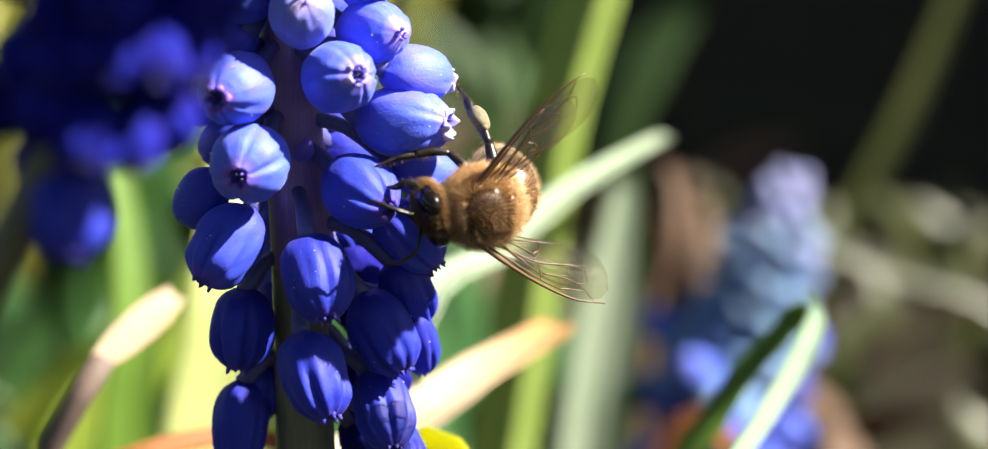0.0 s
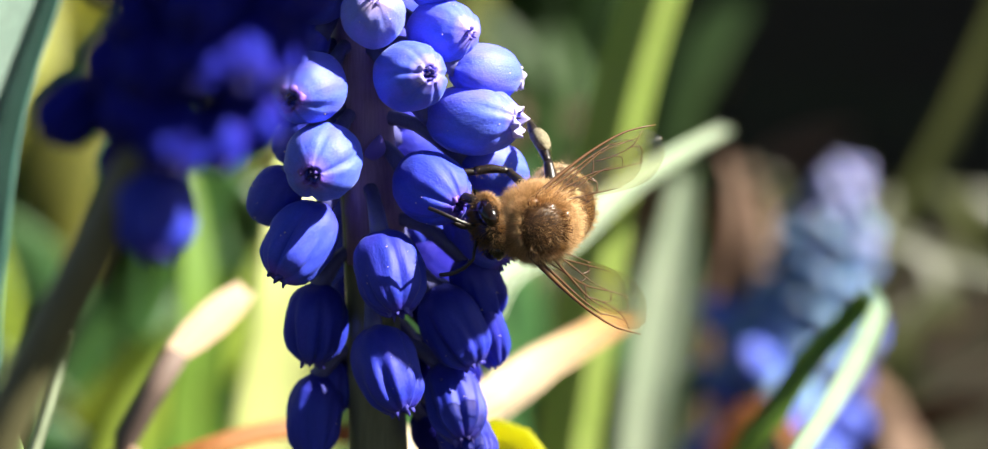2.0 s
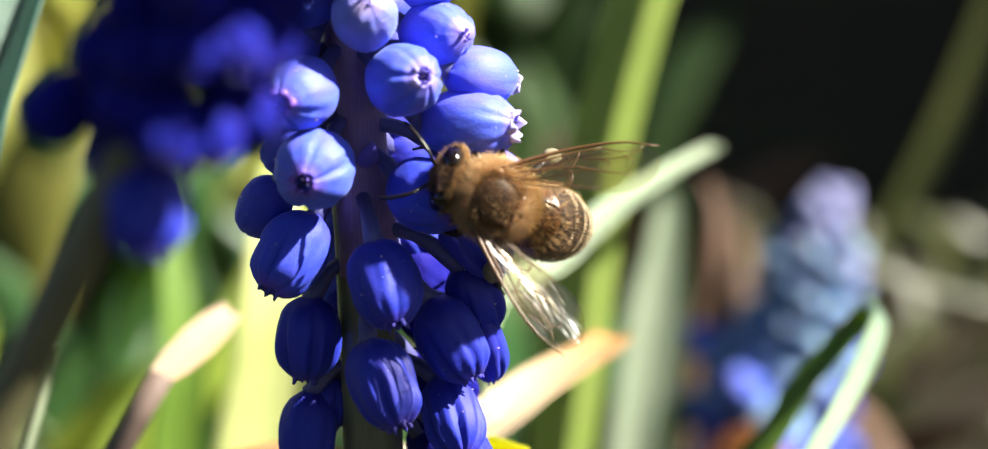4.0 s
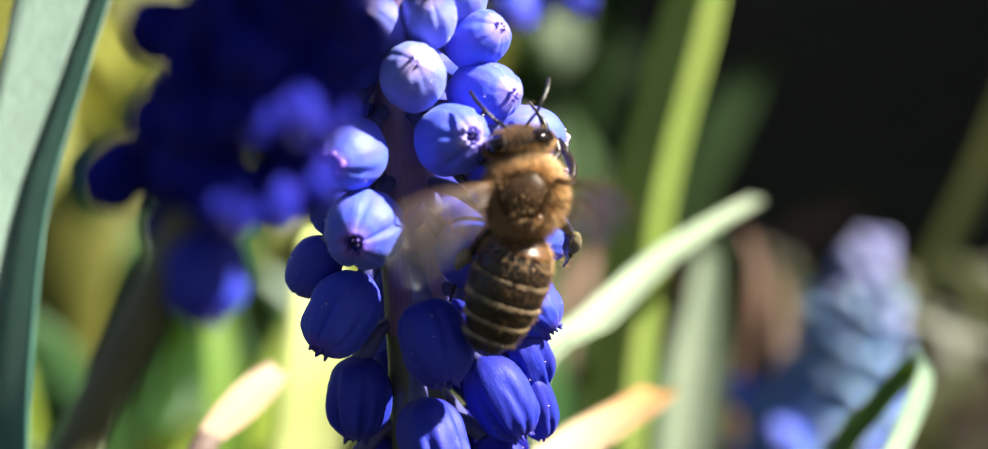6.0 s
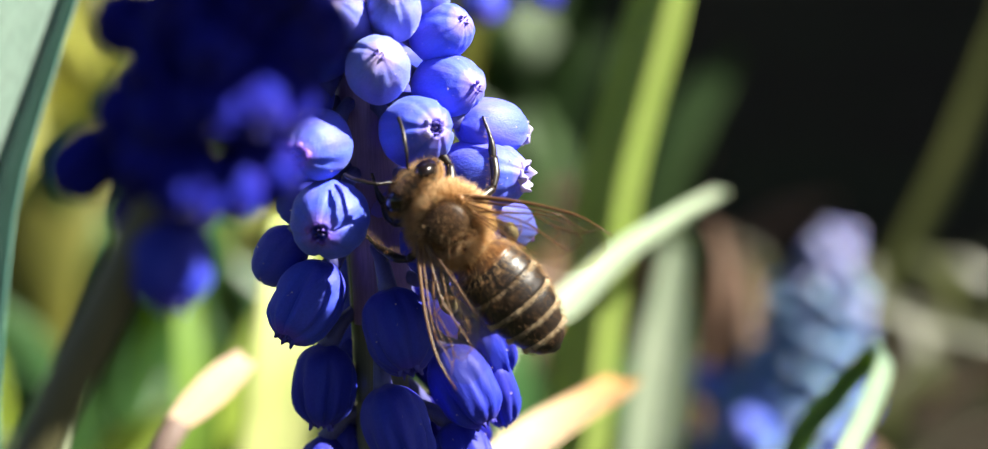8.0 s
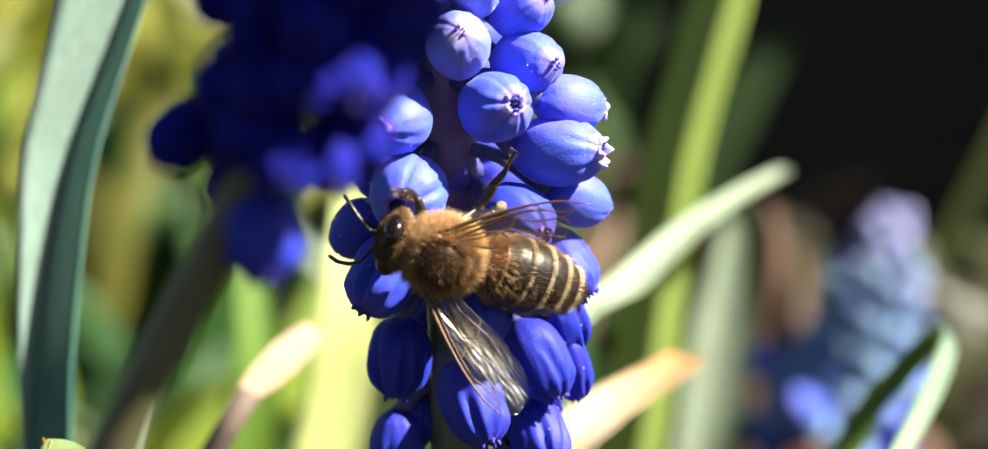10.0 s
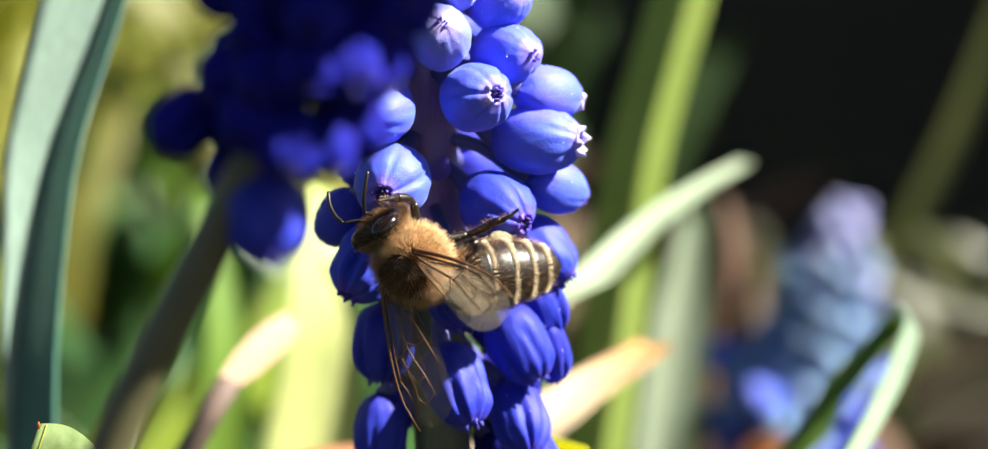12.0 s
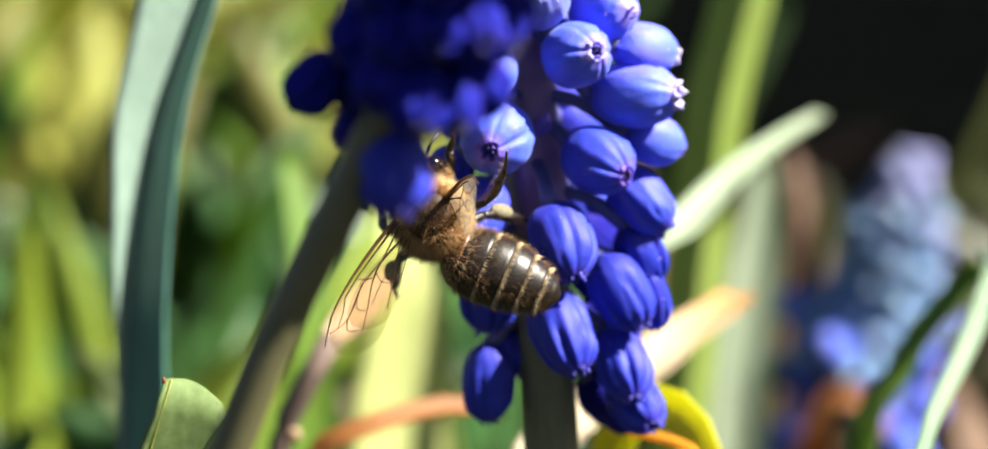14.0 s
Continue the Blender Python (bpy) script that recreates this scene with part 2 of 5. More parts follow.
chitin_orange.base(chitin_orange.ramp(chitin_orange.noise(1500, 4), (0.35, (0.045, 0.02, 0.008)), (0.7, (0.13, 0.055, 0.016)))).bump(chitin_orange.noise(9000, 3), 0.2, 0.00002)
chitin_orange = chitin_orange.m
fur_pale = Mat("pale_fur", (0.71, 0.59, 0.41), 0.6).translucent((0.85, 0.70, 0.48), 0.35).m
pollen = Mat("pollen", (0.42, 0.36, 0.20), 0.9)
pollen.base(pollen.ramp(pollen.noise(6000, 3), (0.3, (0.10, 0.085, 0.05)), (0.7, (0.21, 0.18, 0.11)))).bump(pollen.noise(9000, 3), 0.6, 0.00006)
pollen = pollen.m
vein_mat = Mat("wing_vein", (0.12, 0.055, 0.020), 0.4).translucent((0.3, 0.13, 0.04), 0.2).m

membrane = Mat("wing_membrane", (0.8, 0.7, 0.5), 0.1)
clear, gloss = membrane.node("BsdfTransparent"), membrane.node("BsdfGlossy", Roughness=0.25)
clear.inputs[0].default_value = (0.90, 0.85, 0.71, 1)
blend, fres = membrane.node("MixShader"), membrane.node("LayerWeight", Blend=0.5)
half = membrane.node("Math")
half.operation = "POWER"
half.inputs[1].default_value = 3.0
membrane.link(fres.outputs["Facing"], half.inputs[0])
more = membrane.node("Math")
more.operation = "MULTIPLY_ADD"
more.inputs[1].default_value, more.inputs[2].default_value = 0.45, 0.040
membrane.link(half.outputs[0], more.inputs[0])
membrane.link(more.outputs[0], blend.inputs[0])
membrane.link(clear.outputs[0], blend.inputs[1])
membrane.link(gloss.outputs[0], blend.inputs[2])
skin, film = membrane.node("BsdfTranslucent"), membrane.node("MixShader", Fac=0.12)
skin.inputs[0].default_value = (0.68, 0.58, 0.43, 1)
membrane.link(blend.outputs[0], film.inputs[1])
membrane.link(skin.outputs[0], film.inputs[2])
membrane.link(film.outputs[0], membrane.out.inputs[0])
ripple = membrane.node("Bump", Strength=1.0, Distance=0.00014)
membrane.link(membrane.noise(600, 2, (0.5, 1.8, 1)), ripple.inputs["Height"])
membrane.link(ripple.outputs[0], gloss.inputs["Normal"])
membrane = membrane.m


# ---- building helpers ----
def mesh(name, verts, faces, material, smooth=True):
    me = bpy.data.meshes.new(name)
    me.from_pydata([tuple(v) for v in verts], [], [tuple(f) for f in faces])
    me.materials.append(material)
    if smooth:
        me.shade_smooth()
    return me


def part(name, me, parent, m=None, label="", kind=""):
    """Links mesh data as ONE object under a thing or a part, at the pose m in its space."""
    ob = new(name, me)
    ob.parent = parent
    if m is not None:
        ob.matrix_basis = m
    return tagged(ob, label=label, kind=kind)


def thing(name, at, label, category, group="", kind=""):
    e = new(name)
    e.empty_display_size = 0.005
    e.matrix_basis = Matrix.Translation(at)
    return tagged(e, label, category, group, kind)


def spline(points, n):
    """n + 1 places along a smooth line through the points."""
    pts = [Vector(p) for p in points]
    pts = [2 * pts[0] - pts[1], *pts, 2 * pts[-1] - pts[-2]]
    at = [0.0]
    for a, b in zip(pts, pts[1:]):
        at.append(at[-1] + max((b - a).length, 1e-7) ** 0.5)
    run = [0.0]
    for a, b in zip(pts[1:-2], pts[2:-1]):
        run.append(run[-1] + (b - a).length)
    out = []
    for i in range(n + 1):
        want = run[-1] * i / n
        k = max(j for j in range(len(run) - 1) if run[j] <= want + 1e-12) if i else 0
        share = (want - run[k]) / max(run[k + 1] - run[k], 1e-9)
        p, q = pts[k:k + 4], at[k:k + 4]
        u = q[1] + (q[2] - q[1]) * share
        line = list(p)
        for level in (1, 2, 3):
            nxt = []
            for j in range(4 - level):
                lo, hi = (q[j], q[j + level]) if level < 3 else (q[1], q[2])
                if level == 2:
                    lo, hi = q[j], q[j + 2]
                nxt.append(line[j] * ((hi - u) / (hi - lo)) + line[j + 1] * ((u - lo) / (hi - lo)))
            line = nxt
        out.append(line[0])
    return out


def tube(points, radii, sides=10, steps=24, rough=0.0):
    """Verts and faces of a round stem through the points; radii from start to end."""
    line = spline(points, steps)
    verts, faces = [], []
    ref = Vector((0.31, 0.2, 0.93))
    for i, p in enumerate(line):
        d = (line[min(i + 1, steps)] - line[max(i - 1, 0)]).normalized()
        a = d.cross(ref).normalized()
        b = d.cross(a)
        u = i / steps * (len(radii) - 1)
        k = min(int(u), len(radii) - 2)
        r = radii[k] + (radii[k + 1] - radii[k]) * (u - k)
        for j in range(sides):
            w = 2 * math.pi * j / sides
            q = r * (1 + rough * noise.noise(Vector((math.cos(w) * 2, math.sin(w) * 2, i * 0.35))))
            verts.append(p + a * (q * math.cos(w)) + b * (q * math.sin(w)))
    for i in range(steps):
        for j in range(sides):
            k = (j + 1) % sides
            faces.append((i * sides + j, i * sides + k, (i + 1) * sides + k, (i + 1) * sides + j))
    faces.append(tuple(range(sides))[::-1])
    faces.append(tuple(steps * sides + j for j in range(sides)))
    return verts, faces


def join(*pieces):
    verts, faces = [], []
    for v, f in pieces:
        n = len(verts)
        verts += list(v)
        faces += [tuple(i + n for i in q) for q in f]
    return verts, faces


def moved(piece, m):
    return [m @ Vector(v) for v in piece[0]], piece[1]


def ellipsoid(rx, ry, rz, at=(0, 0, 0), u=20, v=12, shape=None):
    verts, faces = [], []
    for i in range(v + 1):
        th = math.pi * i / v
        for j in range(u):
            ph = 2 * math.pi * j / u
            p = Vector((math.cos(th), math.sin(th) * math.cos(ph), math.sin(th) * math.sin(ph)))
            if shape:
                p = shape(p)
            verts.append(Vector((p.x * rx + at[0], p.y * ry + at[1], p.z * rz + at[2])))
    for i in range(v):
        for j in range(u):
            k = (j + 1) % u
            faces.append((i * u + j, (i + 1) * u + j, (i + 1) * u + k, i * u + k))
    return verts, faces


def facing(d, at=(0, 0, 0)):
    """A pose at a place with z along d."""
    return Matrix.Translation(at) @ Vector(d).to_track_quat("Z", "Y").to_matrix().to_4x4()


# ---- grape hyacinths ----
PROFILE = ((0, 0.10), (0.04, 0.36), (0.12, 0.66), (0.25, 0.89), (0.4, 0.99), (0.55, 1.0), (0.7, 0.93), (0.82, 0.79), (0.91, 0.61), (0.97, 0.46))
BARREL = ((0, 0.12), (0.04, 0.40), (0.11, 0.68), (0.22, 0.88), (0.38, 0.99), (0.58, 1.0), (0.74, 0.94), (0.86, 0.80), (0.94, 0.60), (0.985, 0.42), (1.0, 0.32), (0.98, 0.22), (0.93, 0.2))


def bell(kind, seed):
    """One floret along +z, 1 long and 1 in radius at its widest: an urn with six creases; its lobes and the dark disc
    for its shaded mouth apart.
    """
    rnd = random.Random(seed)
    n, prof = 60, list(PROFILE)
    if kind == "open":
        prof[-2:] = [(0.91, 0.57), (0.955, 0.40), (0.985, 0.30), (0.975, 0.22), (0.90, 0.19)]
    elif kind == "frill":
        prof[-2:] = [(0.90, 0.60), (0.95, 0.47), (0.98, 0.40), (0.965, 0.33), (0.90, 0.28)]
    elif kind == "shut":
        prof = prof[:-2] + [(0.92, 0.55), (0.97, 0.32), (1.0, 0.10)]
    else:
        prof = list(BARREL)
    fine = []
    for (s0, r0), (s1, r1) in zip(prof, prof[1:]):
        bulge = 0.012 if s1 < 0.9 else 0
        fine += [(s0 + (s1 - s0) * g, r0 + (r1 - r0) * g + bulge * 4 * g * (1 - g)) for g in (0, 1 / 3, 2 / 3)]
    fine.append(prof[-1])
    depth = {"open": 0.23, "frill": 0.16, "shut": 0.11, "limp": 0.24}[kind]
    begin = {"open": 0.36, "frill": 0.42, "shut": 0.42, "limp": 0.05}[kind]
    wob = [rnd.uniform(0.4, 1.4) for _ in range(6)]
    shift = [rnd.uniform(-0.16, 0.16) if kind == "limp" else rnd.uniform(-0.05, 0.05) for _ in range(6)]
    reach = [rnd.uniform(0.9, 2.2) for _ in range(6)]
    verts, faces = [], []
    off = rnd.random()
    for s, r in fine:
        for j in range(n):
            w = 2 * math.pi * j / n
            lobe = 1.0
            for k in range(6):
                gap = (w - 2 * math.pi * k / 6 - shift[k] * s + math.pi) % (2 * math.pi) - math.pi
                lobe -= depth * wob[k] * math.exp(-(gap / (0.13 if kind == "limp" else 0.095)) ** 2) * min(1, max(0, s - begin) * 1.5) ** reach[k]
                lobe += (0.05 if kind == "limp" else 0.018) * wob[k] * math.exp(-((abs(gap) - 0.3) / 0.14) ** 2) * min(1, s * 1.2) ** 1.5
            rough = 1.6 if kind == "limp" else 1.0
            lump = 1 + 0.06 * rough * noise.noise(Vector((math.cos(w) * 1.3 + seed, math.sin(w) * 1.3, s * 2.2))) + 0.022 * rough * noise.noise(Vector((math.cos(w) * 4 + seed, math.sin(w) * 4, s * 5)))
            # puckered towards the mouth, more so when withering
            crease = 1 - abs(noise.noise(Vector((math.cos(w) * 3.2 + seed, math.sin(w) * 3.2, s * 1.6 + 7)))) * 2.4
            lump -= (0.075 if kind == "limp" else 0.022) * max(0, crease) ** 3 * min(1, max(0, s - 0.2) * 1.6)
            q = r * lobe * lump
            verts.append(Vector((q * math.cos(w), q * math.sin(w), s + 0.012 * math.sin(3 * w + off))))
    for i in range(len(fine) - 1):
        for j in range(n):
            k = (j + 1) % n
            faces.append((i * n + j, i * n + k, (i + 1) * n + k, (i + 1) * n + j))
    faces.append(tuple(range(n))[::-1])
    faces.append(tuple((len(fine) - 1) * n + j for j in range(n)))
    # six small curled lobes round the mouth
    lobes = []
    r0, out, z0 = {"open": (0.20, 0.20, 0.975), "frill": (0.34, 0.12, 0.955), "shut": (0.06, 0.12, 0.96), "limp": (0.22, 0.13, 0.97)}[kind]
    for k in range(6):
        w0 = 2 * math.pi * (k + 0.5) / 6
        v, f = [], []
        reach = rnd.uniform(0.55, 1.45) * out
        folded = kind == "open" and rnd.random() < 0.4
        if folded:
            reach *= -0.55
        wave = rnd.uniform(0, 6)
        for i in range(5):
            u = i / 4
            half = (0.50 * (1 - u ** (5 if kind in ("open", "frill") else 2.2)) + 0.06) * 1.1
            r = r0 + reach * u ** 1.3
            z = z0 + 0.05 * math.sin(u * 2.8) + rnd.uniform(-0.008, 0.008) + {"open": 0.0, "frill": 0.07}.get(kind, 0.06) * u
            for j in range(5):
                g = (j - 2) / 2 * half
                v.append(Vector((r * math.cos(w0 + g), r * math.sin(w0 + g), z - 0.03 * abs(j - 2) + 0.022 * u * math.sin(wave + 2.1 * j))))
        m = len(v)
        v += [p - Vector((0, 0, 0.022)) for p in v]
        for i in range(4):
            for j in range(4):
                a = i * 5 + j
                f += [(a, a + 1, a + 6, a + 5), (m + a, m + a + 5, m + a + 6, m + a + 1)]
        ring = [0, 1, 2, 3, 4, 9, 14, 19, 24, 23, 22, 21, 20, 15, 10, 5]
        for a, b in zip(ring, ring[1:] + ring[:1]):
            f.append((a, m + a, m + b, b))
        lobes.append((v, f))
    # star-shaped dark disc that stands for the shade inside the mouth
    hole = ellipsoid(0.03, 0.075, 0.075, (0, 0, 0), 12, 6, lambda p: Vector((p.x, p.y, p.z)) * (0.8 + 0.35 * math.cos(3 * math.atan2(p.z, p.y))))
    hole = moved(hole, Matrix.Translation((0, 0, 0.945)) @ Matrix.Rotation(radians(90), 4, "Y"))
    return (verts, faces), lobes, hole


BELLS = {kind: [bell(kind, 11 * k + 3) for k in range(5)] for kind in ("open", "frill", "shut", "limp")}
BELL_MESH = {}
ANTHER = mesh("anther", *ellipsoid(0.04, 0.035, 0.05, (0, 0, 0), 7, 5), throat)


def bell_meshes(kind, k, skin, near):
    key = (kind, k, skin.name, near)
    if key not in BELL_MESH:
        body, lobes, hole = BELLS[kind][k]
        rim = white_lobe if skin in (fair, bud, dusk, lilac) else shade_lobe if skin is shade_blue else blue_lobe if kind == "limp" else violet_lobe
        BELL_MESH[key] = (mesh("floret", *body, skin), [mesh("lobe", *l, rim) for l in lobes] if near else [mesh("mouth_lobes", *join(*lobes), rim)], mesh("throat", *hole, throat))
    return BELL_MESH[key]


class Hyacinth:
    """A grape hyacinth: a fleshy stem with nodding florets on short stalks."""

    def __init__(self, base, foot_bend, top, radius, label, near=False, group="grape hyacinths", skin=None):
        self.near = near
        self.base, self.top = Vector(base), Vector(top)
        self.thing = thing("grape_hyacinth", base, label, "flower", group)
        line = [Vector(p) - self.base for p in (base, *foot_bend, top)]
        self.line = spline(line, 60)
        part("stem", mesh("stem", *tube(line, radius, 16, 40, 0.05), skin or stem_green), self.thing, label="dull grey-green fleshy stem")
        self.count = 0

    def rachis(self, low, high, radius):
        """The violet upper stem among the florets."""
        v = [Vector(p) - self.base for p in (low, high)]
        mid = (v[0] + v[1]) / 2
        part("flower_axis", mesh("flower_axis", *tube([v[0], mid, v[1]], radius, 14, 16, 0.08), stem_violet), self.thing, label="dusky violet upper stem")

    def axis_at(self, z):
        return min(self.line, key=lambda p: abs(p.z + self.base.z - z)) + self.base

    def floret(self, foot, mouth, width, skin, kind):
        foot, mouth = Vector(foot), Vector(mouth)
        d = mouth - foot
        k = self.count % 5
        self.count += 1
        body, lobes, hole = bell_meshes(kind, k, skin, self.near)
        m = facing(d, foot - self.base) @ Matrix.Rotation(self.count * 1.7, 4, "Z") @ Matrix.Diagonal((width / 2, width / 2, d.length, 1))
        ob = part("floret", body, self.thing, m)
        for lobe in lobes if self.near else lobes[:1]:
            part("lobe" if self.near else "mouth_rim", lobe, ob, kind="" if self.near else "stuff")
        if kind != "shut":
            part("throat", hole, ob, label="dark disc for the shade in the mouth")
        if kind in ("open", "frill") and self.near:
            for a in (0.3, 2.6, 4.6):
                part("anther", ANTHER, ob, Matrix.Translation((0.11 * math.cos(a), 0.11 * math.sin(a), 0.965)))
        root = self.axis_at(foot.z + 0.0012)
        a, b = root - self.base, foot - self.base
        bow = (a + b) / 2 + Vector((0, 0, 0.0008))
        part("pedicel", mesh("pedicel", *tube([a, bow, b + d.normalized() * 0.0003], [0.0005, 0.00042, 0.0006], 8, 6), pedicel_mat), self.thing)


# -- the visited flower --
FOOT, WAIST, CROWN = (-0.01085, 0.00200, 0.00000), (-0.01111, 0.00150, 0.08670), (-0.01305, 0.00150, 0.12436)
main = Hyacinth(FOOT, [(-0.01035, 0.00200, 0.04000), WAIST], CROWN, [0.0019, 0.0019, 0.0018, 0.0011],
                "blue grape hyacinth in full bloom on a fleshy stem", near=True)
main.rachis((-0.01121, 0.00150, 0.09724), CROWN, [0.0019, 0.0016, 0.0010])
floret = main.floret
# the florets that face the path, from the middle row outwards and downwards
floret((-0.01356, -0.00169, 0.10874), (-0.01542, -0.00631, 0.10823), 0.00410, young, "open")
floret((-0.01330, -0.00197, 0.10477), (-0.01417, -0.00683, 0.10396), 0.00443, young, "open")
floret((-0.01008, -0.00132, 0.10853), (-0.00754, -0.00548, 0.10964), 0.00401, fair, "open")
floret((-0.00799, -0.00044, 0.10611), (-0.00260, -0.00196, 0.10631), 0.00409, fair, "frill")
floret((-0.00643, -0.00169, 0.10937), (-0.00284, 0.00129, 0.10826), 0.00338, fair, "frill")
floret((-0.00872, 0.00121, 0.11123), (-0.00542, -0.00241, 0.11143), 0.00371, fair, "shut")
floret((-0.01119, -0.00140, 0.11153), (-0.01064, -0.00540, 0.11372), 0.00364, bud, "shut")
floret((-0.01395, -0.00138, 0.11117), (-0.01696, 0.00178, 0.10976), 0.00309, young, "shut")
floret((-0.01325, 0.00016, 0.11255), (-0.01538, -0.00336, 0.11409), 0.00297, young, "shut")
floret((-0.01616, -0.00058, 0.10865), (-0.01773, 0.00258, 0.10569), 0.00298, bloom, "open")
floret((-0.01439, -0.00108, 0.10567), (-0.01655, 0.00228, 0.10340), 0.00306, bloom, "open")
floret((-0.01605, -0.00063, 0.10284), (-0.01806, 0.00223, 0.09955), 0.00308, bloom, "open")
floret((-0.01401, -0.00072, 0.10097), (-0.01653, -0.00328, 0.09721), 0.00404, bloom, "limp")
floret((-0.00942, -0.00064, 0.10314), (-0.00588, -0.00416, 0.10171), 0.00408, bloom, "open")
floret((-0.00599, -0.00031, 0.10385), (-0.00231, 0.00191, 0.10222), 0.00322, young, "open")
floret((-0.00654, 0.00114, 0.10087), (-0.00339, 0.00046, 0.09738), 0.00363, bloom, "limp")
floret((-0.01063, -0.00284, 0.09988), (-0.00934, -0.00556, 0.09577), 0.00391, deep, "limp")
floret((-0.00767, -0.00031, 0.09605), (-0.00518, -0.00129, 0.09158), 0.00378, deep, "limp")
floret((-0.00578, 0.00040, 0.09782), (-0.00435, 0.00160, 0.09362), 0.00310, deep, "limp")
floret((-0.00472, 0.00031, 0.09483), (-0.00408, 0.00209, 0.09064), 0.00238, deep, "limp")
floret((-0.01110, -0.00304, 0.09425), (-0.00923, -0.00536, 0.08987), 0.00388, deep, "limp")
floret((-0.00706, 0.00145, 0.09084), (-0.00572, -0.00185, 0.08705), 0.00348, deep, "limp")
floret((-0.00668, 0.00206, 0.08736), (-0.00459, -0.00166, 0.08516), 0.00336, deep, "limp")
floret((-0.01451, 0.00032, 0.09604), (-0.01480, -0.00072, 0.09137), 0.00375, deep, "limp")
floret((-0.01476, 0.00135, 0.09020), (-0.01498, 0.00025, 0.08524), 0.00329, deep, "limp")
floret((-0.01358, 0.00234, 0.09088), (-0.01353, 0.00166, 0.08780), 0.00248, deep, "limp")
floret((-0.01011, -0.00026, 0.11432), (-0.00993, -0.00334, 0.11717), 0.00310, bud, "shut")
floret((-0.00871, 0.00131, 0.11334), (-0.00608, -0.00171, 0.11516), 0.00328, fair, "shut")
floret((-0.00908, 0.00146, 0.11516), (-0.00769, -0.00106, 0.11793), 0.00299, bud, "shut")
floret((-0.01200, -0.00046, 0.11414), (-0.01343, -0.00354, 0.11661), 0.00281, bud, "shut")
# the side turned away, its lowest florets in shade-darkened blue, and the tip
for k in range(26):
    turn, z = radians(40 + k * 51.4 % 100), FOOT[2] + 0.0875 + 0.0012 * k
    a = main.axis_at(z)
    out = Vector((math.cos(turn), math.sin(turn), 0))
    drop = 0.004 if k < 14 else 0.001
    main.floret(a + out * 0.0032, a + out * 0.0078 - Vector((0, 0, drop)), 0.0038, shade_blue if k < 9 else bloom, "limp" if k < 12 else "open")
for k in range(20):
    turn, z = k * 2.4, CROWN[2] - 0.0075 + 0.0005 * k
    a = main.axis_at(z)
    out = Vector((math.cos(turn), math.sin(turn), 0.25 + 0.03 * k))
    size = 0.0034 - 0.00008 * k
    main.floret(a + out * 0.0016, a + out * (0.0020 + size), size * 0.9, bud, "shut")


# a pale bract beside a floret's stalk
bract_line = [Vector(p) for p in ((-0.01126, 0.00000, 0.10356), (-0.01096, -0.00100, 0.10438), (-0.01068, -0.00160, 0.10534))]
v, f = [], []
for i, p in enumerate(spline([q - main.base for q in bract_line], 8)):
    half = 0.0006 * math.sin(math.pi * (0.15 + 0.82 * i / 8))
    for g in (-1, -0.5, 0, 0.5, 1):
        v.append(p + Vector((half * g, -0.0002 * (1 - abs(g)), 0)))
n = len(v)
v += [p + Vector((0, 0.0002, 0)) for p in v]
for i in range(8):
    for j in range(4):
        a = i * 5 + j
        f += [(a, a + 1, a + 6, a + 5), (n + a, n + a + 5, n + a + 6, n + a + 1)]
part("bract", mesh("bract", v, f, white_lobe), main.thing, label="small pale lilac bract")

# grains of pollen dusted over the upper florets
grains = random.Random(4)
v, f = [], []
for ob in [o for o in main.thing.children if o.name.startswith("floret")][:34]:
    for _ in range(9):
        w, s = grains.uniform(0, 6.28), grains.uniform(0.25, 0.9)
        r = float(np.interp(s, [q[0] for q in PROFILE], [q[1] for q in PROFILE]))
        p = ob.matrix_basis @ Vector((r * 1.01 * math.cos(w), r * 1.01 * math.sin(w), s))
        e, k = grains.uniform(0.00002, 0.00006), len(v)
        v += [p + Vector(q) * e for q in ((1, 0, 0), (-1, 0, 0), (0, 1, 0), (0, -1, 0), (0, 0, 1), (0, 0, -1))]
        f += [(k + a, k + b, k + c) for a, b, c in ((0, 2, 4), (2, 1, 4), (1, 3, 4), (3, 0, 4), (2, 0, 5), (1, 2, 5), (3, 1, 5), (0, 3, 5))]
part("pollen_dust", mesh("pollen_dust", v, f, fur_pale), main.thing, label="scattered pale pollen grains", kind="stuff")


